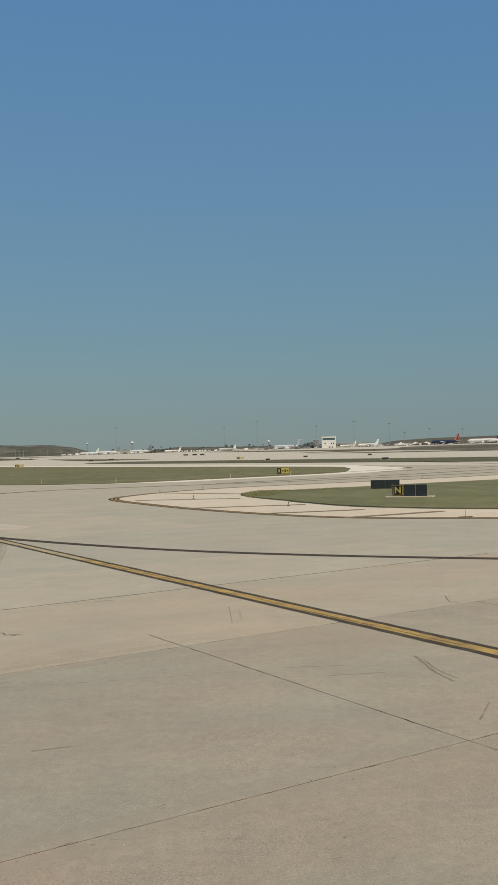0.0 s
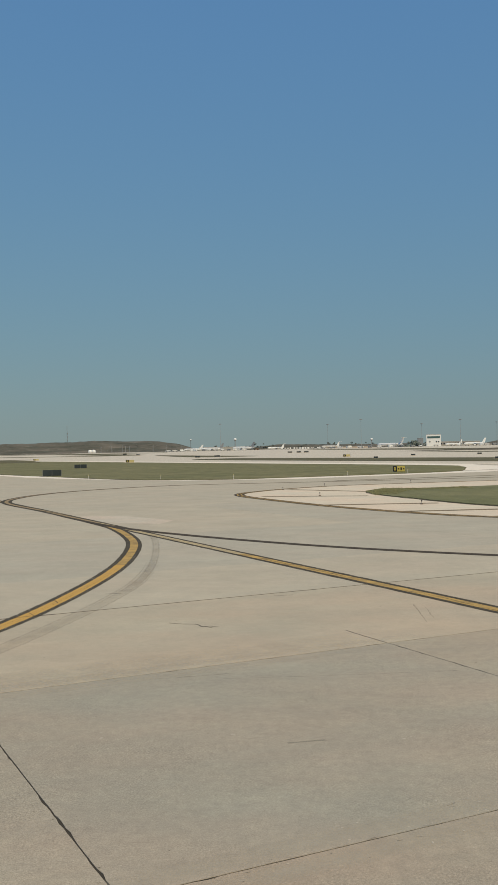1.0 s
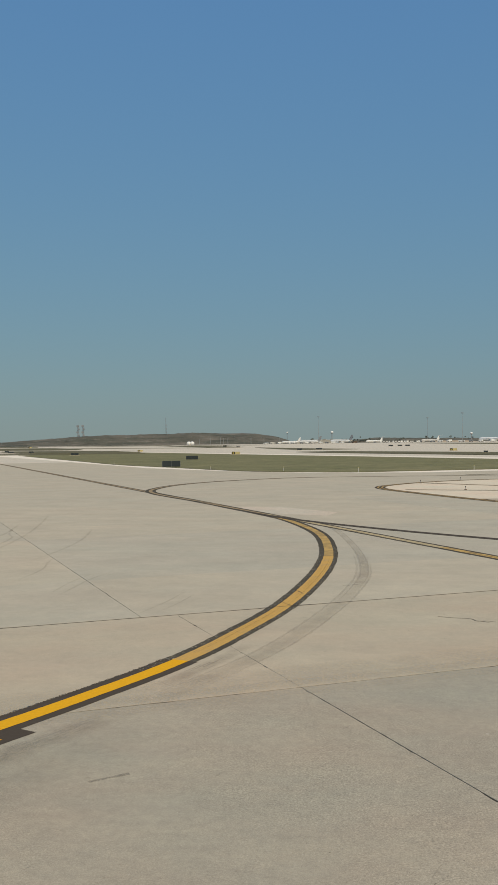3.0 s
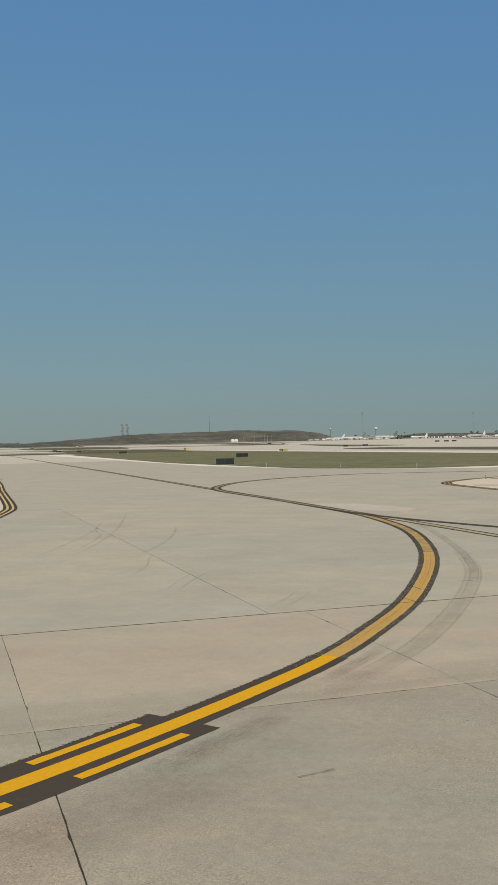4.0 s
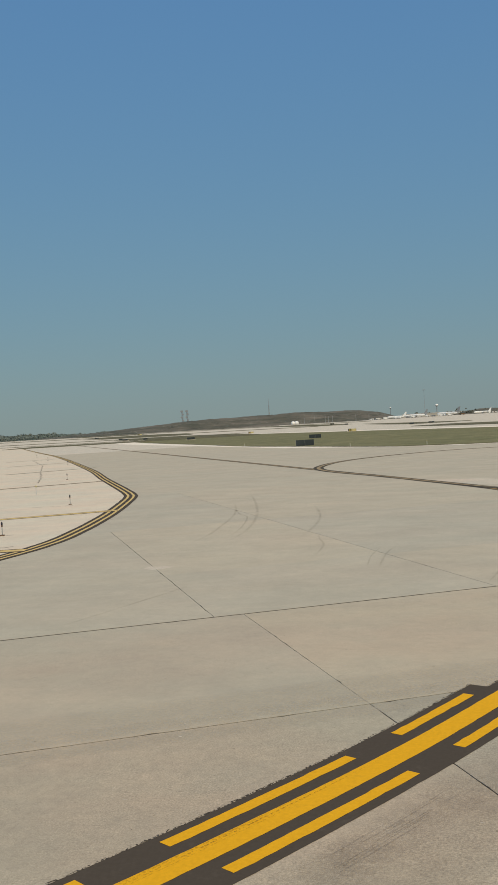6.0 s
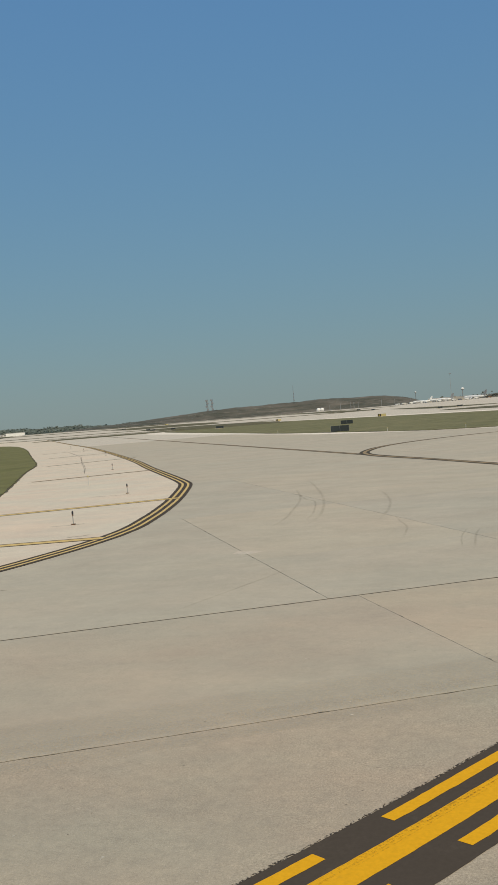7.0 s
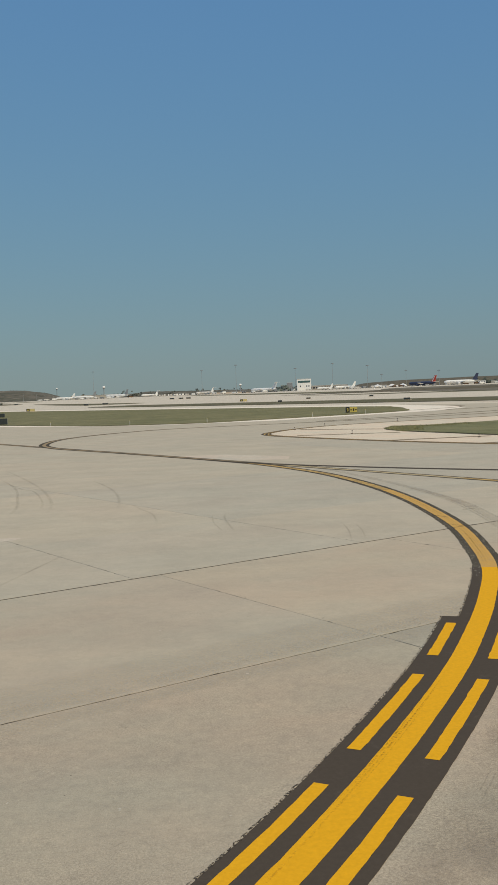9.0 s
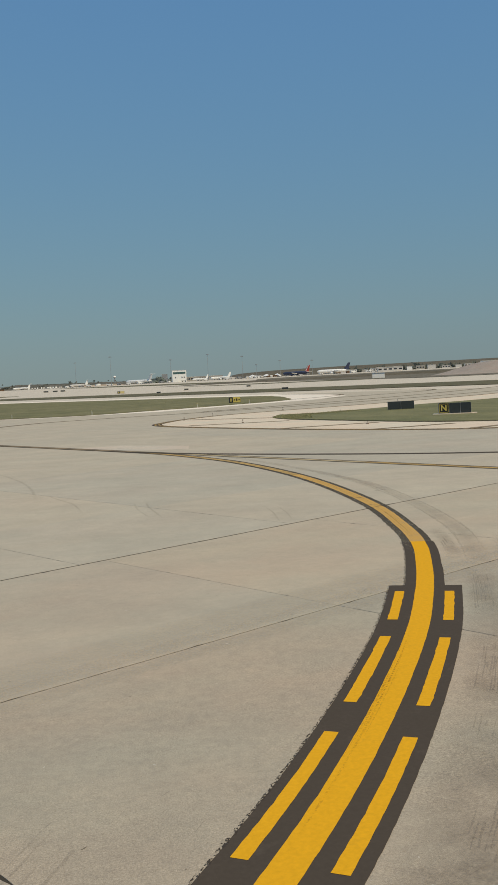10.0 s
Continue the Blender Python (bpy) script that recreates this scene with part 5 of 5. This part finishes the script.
    for k in range(15):
        x = 60 + k * 3.3 + rng.uniform(-0.8, 0.8)
        cart = empty("white_container", pose(x, 1098 + rng.uniform(-4, 4), rise(x, 1098), 0, 0, rng.uniform(-15, 15)), "small white baggage container in a long row", "container", "white containers")
        w = rng.uniform(1.3, 2.4)
        part("box", box_bm(w, 1.6, rng.uniform(1.3, 2.3), (0, 0, 1.2), 0.06), rng.choice((M_WHITE, M_WHITE, M_ROOF)), cart)
        part("chassis", box_bm(w * 0.9, 1.4, 0.3, (0, 0, 0.15)), M_DARK, cart)

    def row(p, q, count, label, group, colours, spread=6, big=1.0):
        """Service vehicles parked loosely along a line."""
        for k in range(count):
            f = (k + rng.uniform(0.1, 0.9)) / count
            x, y = p[0] + (q[0] - p[0]) * f, p[1] + (q[1] - p[1]) * f + rng.uniform(-spread, spread)
            l, h = rng.uniform(3.6, 7.5) * big, rng.uniform(1.5, 2.9) * big
            body = rng.choice(colours)
            car = empty("service_vehicle", pose(x, y, rise(x, y), 0, 0, rng.choice((0, 180)) + rng.uniform(-35, 35)), label, "truck", group)
            part("body", box_bm(l * 0.66, 2.2, h * 0.78, (-l * 0.15, 0, 0.5 + h * 0.39), 0.08), body, car)
            cab = part("cab", box_bm(l * 0.3, 2.1, h * 0.62, (l * 0.34, 0, 0.5 + h * 0.31), 0.15), body, car)
            part("windscreen", box_bm(l * 0.2, 2.14, h * 0.2, (l * 0.37, 0, 0.5 + h * 0.45), 0.05), M_DARK, cab)
            for dx in (-0.3, 0.33):
                for dy in (-1.0, 1.0):
                    bm = tube_bm(0.45, 0.45, 0.3, (0, 0, -0.15), 10)
                    bmesh.ops.transform(bm, matrix=pose(l * dx, dy, 0.45, 90, 0, 0), verts=bm.verts)
                    part("wheel", bm, M_DARK, car)
    row((-75, 1120), (20, 1120), 12, "pale service vehicle parked on the far apron", "far service vehicles", paints)
    row((30, 1146), (36, 1146), 1, "reddish service truck beside a parked jet", "red service trucks", (M_BRICK, M_BROWN))
    row((100, 1088), (230, 1060), 13, "white service vehicle on the far apron", "far service vehicles", paints)
    row((245, 1070), (440, 965), 26, "pale service vehicle parked on the apron", "far service vehicles", paints)
    row((300, 1050), (330, 1030), 5, "pale van beside white tents", "far service vehicles", (M_WHITE, M_ROOF))
    airliner(-46, 1205, 175, 24, M_WHITE, M_WHITE, "parked white jet in front of a low terminal")
    airliner(252, 1075, 200, 22, M_WHITE, M_WHITE, "small white jet parked by the pale building")
    house("warehouse", 312, 1060, -15, 17, 9, 2.6, M_WHITE, "long low white hangar on the apron", "building", 0, 1)
    house("distant_block", 300, 1500, -10, 9, 8, 13, M_GREY, "grey square block far behind the apron", "building", 0, 1)
    for k in range(14):
        x, y = 560 + k * 17 + rng.uniform(-4, 4), 1395 - k * 6 + rng.uniform(-6, 6)
        house("roadside_building", x, y, -25, rng.uniform(8, 16), 8, rng.uniform(3.5, 7), rng.choice((M_WHITE, M_ROOF, M_TERMINAL)), "small pale building on the skyline", "building", k % 2, 3, "skyline buildings")
    for x in (308, 325, 338):
        tent = empty("white_tent", pose(x, 1052, rise(x, 1052)), "white pointed tent roof on the apron", "tent", "white tents")
        part("canopy", tube_bm(5.2, 0.2, 2.4, (0, 0, 1.6), 4), M_WHITE, tent)
        for dx, dy in ((-3.2, -3.2), (3.2, -3.2), (3.2, 3.2), (-3.2, 3.2)):
            part("post", tube_bm(0.12, 0.12, 1.7, (dx, dy, 0), 6), M_STEEL, tent)

    # twin antenna tower with drums, and a guyed mast on the hill
    tower = empty("antenna_tower", pose(-478, 1841, 18), "twin lattice antenna tower carrying drum dishes", "tower")
    part("foundation", box_bm(16, 8, 20, (0, 0, -9)), M_SCRUB, tower)
    for dx in (-5, 5):
        for ex, ey in ((-1, -1), (1, -1), (1, 1), (-1, 1)):
            part("leg", tube_bm(0.35, 0.3, 26, (dx + ex, ey, 0), 6), M_STEEL, tower)
        for z in (6, 12, 18, 24):
            part("brace", box_bm(2.4, 2.4, 0.35, (dx, 0, z)), M_STEEL, tower)
            bm = tube_bm(2.0, 2.0, 1.8, (0, 0, -0.9), 14)
            bmesh.ops.transform(bm, matrix=pose(dx + (1.2 if z % 12 else -1.2), -1.8, z, 90, 0, 0), verts=bm.verts)
            part("drum_dish", bm, M_GREY, tower)
    mast = empty("radio_mast", pose(-283, 1678, 8), "thin radio mast rising behind the hill", "mast")
    part("pole", tube_bm(0.55, 0.3, 44), M_STEEL, mast)
    for z in (18, 24, 30):
        part("antenna", box_bm(1.6, 1.2, 3.2, (0.4, 0, z), 0.2), M_STEEL, mast)
    tank = empty("white_tank", pose(-185, 1288, rise(-185, 1288)), "pair of white round-topped tanks", "tank")
    for dx in (-2.4, 2.4):
        part("shell", lathe_bm([(2.7, 0), (2.8, 2.4), (2.4, 3.8), (1.3, 4.5), (0.1, 4.7)], 18), M_WHITE, tank, "", True).location = (dx, 0, 0)
    for x, y, h in ((-146.7, 1192, 8.5), (-133.9, 1193.6, 8.8), (-130, 1194, 8), (-124.8, 1194.5, 8), (-95.9, 1197, 8.3), (-79.7, 1198, 8), (-60, 1198, 8), (-160, 1192, 7)):
        p = empty("light_pole", pose(x, y, rise(x, y)), "plain pale pole in front of the hill", "pole", "light poles")
        part("shaft", tube_bm(0.22, 0.15, h, sides=8), M_STEEL, p)
        part("head", box_bm(1.0, 0.4, 0.25, (0.3, 0, h), 0.05), M_GREY, p)

    # pale earth mound and dark bank beyond the taxiways
    ridge("earth_mound", [(201, 412), (223, 402), (311, 352), (431, 300)], [(201, 0.1), (207, 0.5), (215, 3.2), (224, 5.8), (236, 6.8), (311, 7.4), (431, 7.6)], 26, M_MOUND, "smooth pale bank of graded earth", 21, 0, 0.1)
    ridge("grass_bank", [(110, 640), (260, 575), (420, 480)], [(110, 0.3), (170, 1.6), (260, 2.2), (420, 2.4)], 7, M_BANK, "low dark grass bank along a raised road", 22, 0, 0.1)
    ridge("tan_bank", [(110, 1115), (170, 1110)], [(112, 0.2), (125, 2.0), (160, 2.2), (172, 0.2)], 8, M_TAN, "heap of orange-tan earth on the apron", 23, 0, 0.3)


build_ground()
build_shoulders()
build_grass()
build_markings()
build_wear()
build_signs()
build_lights()
build_distance()
build_pavement()
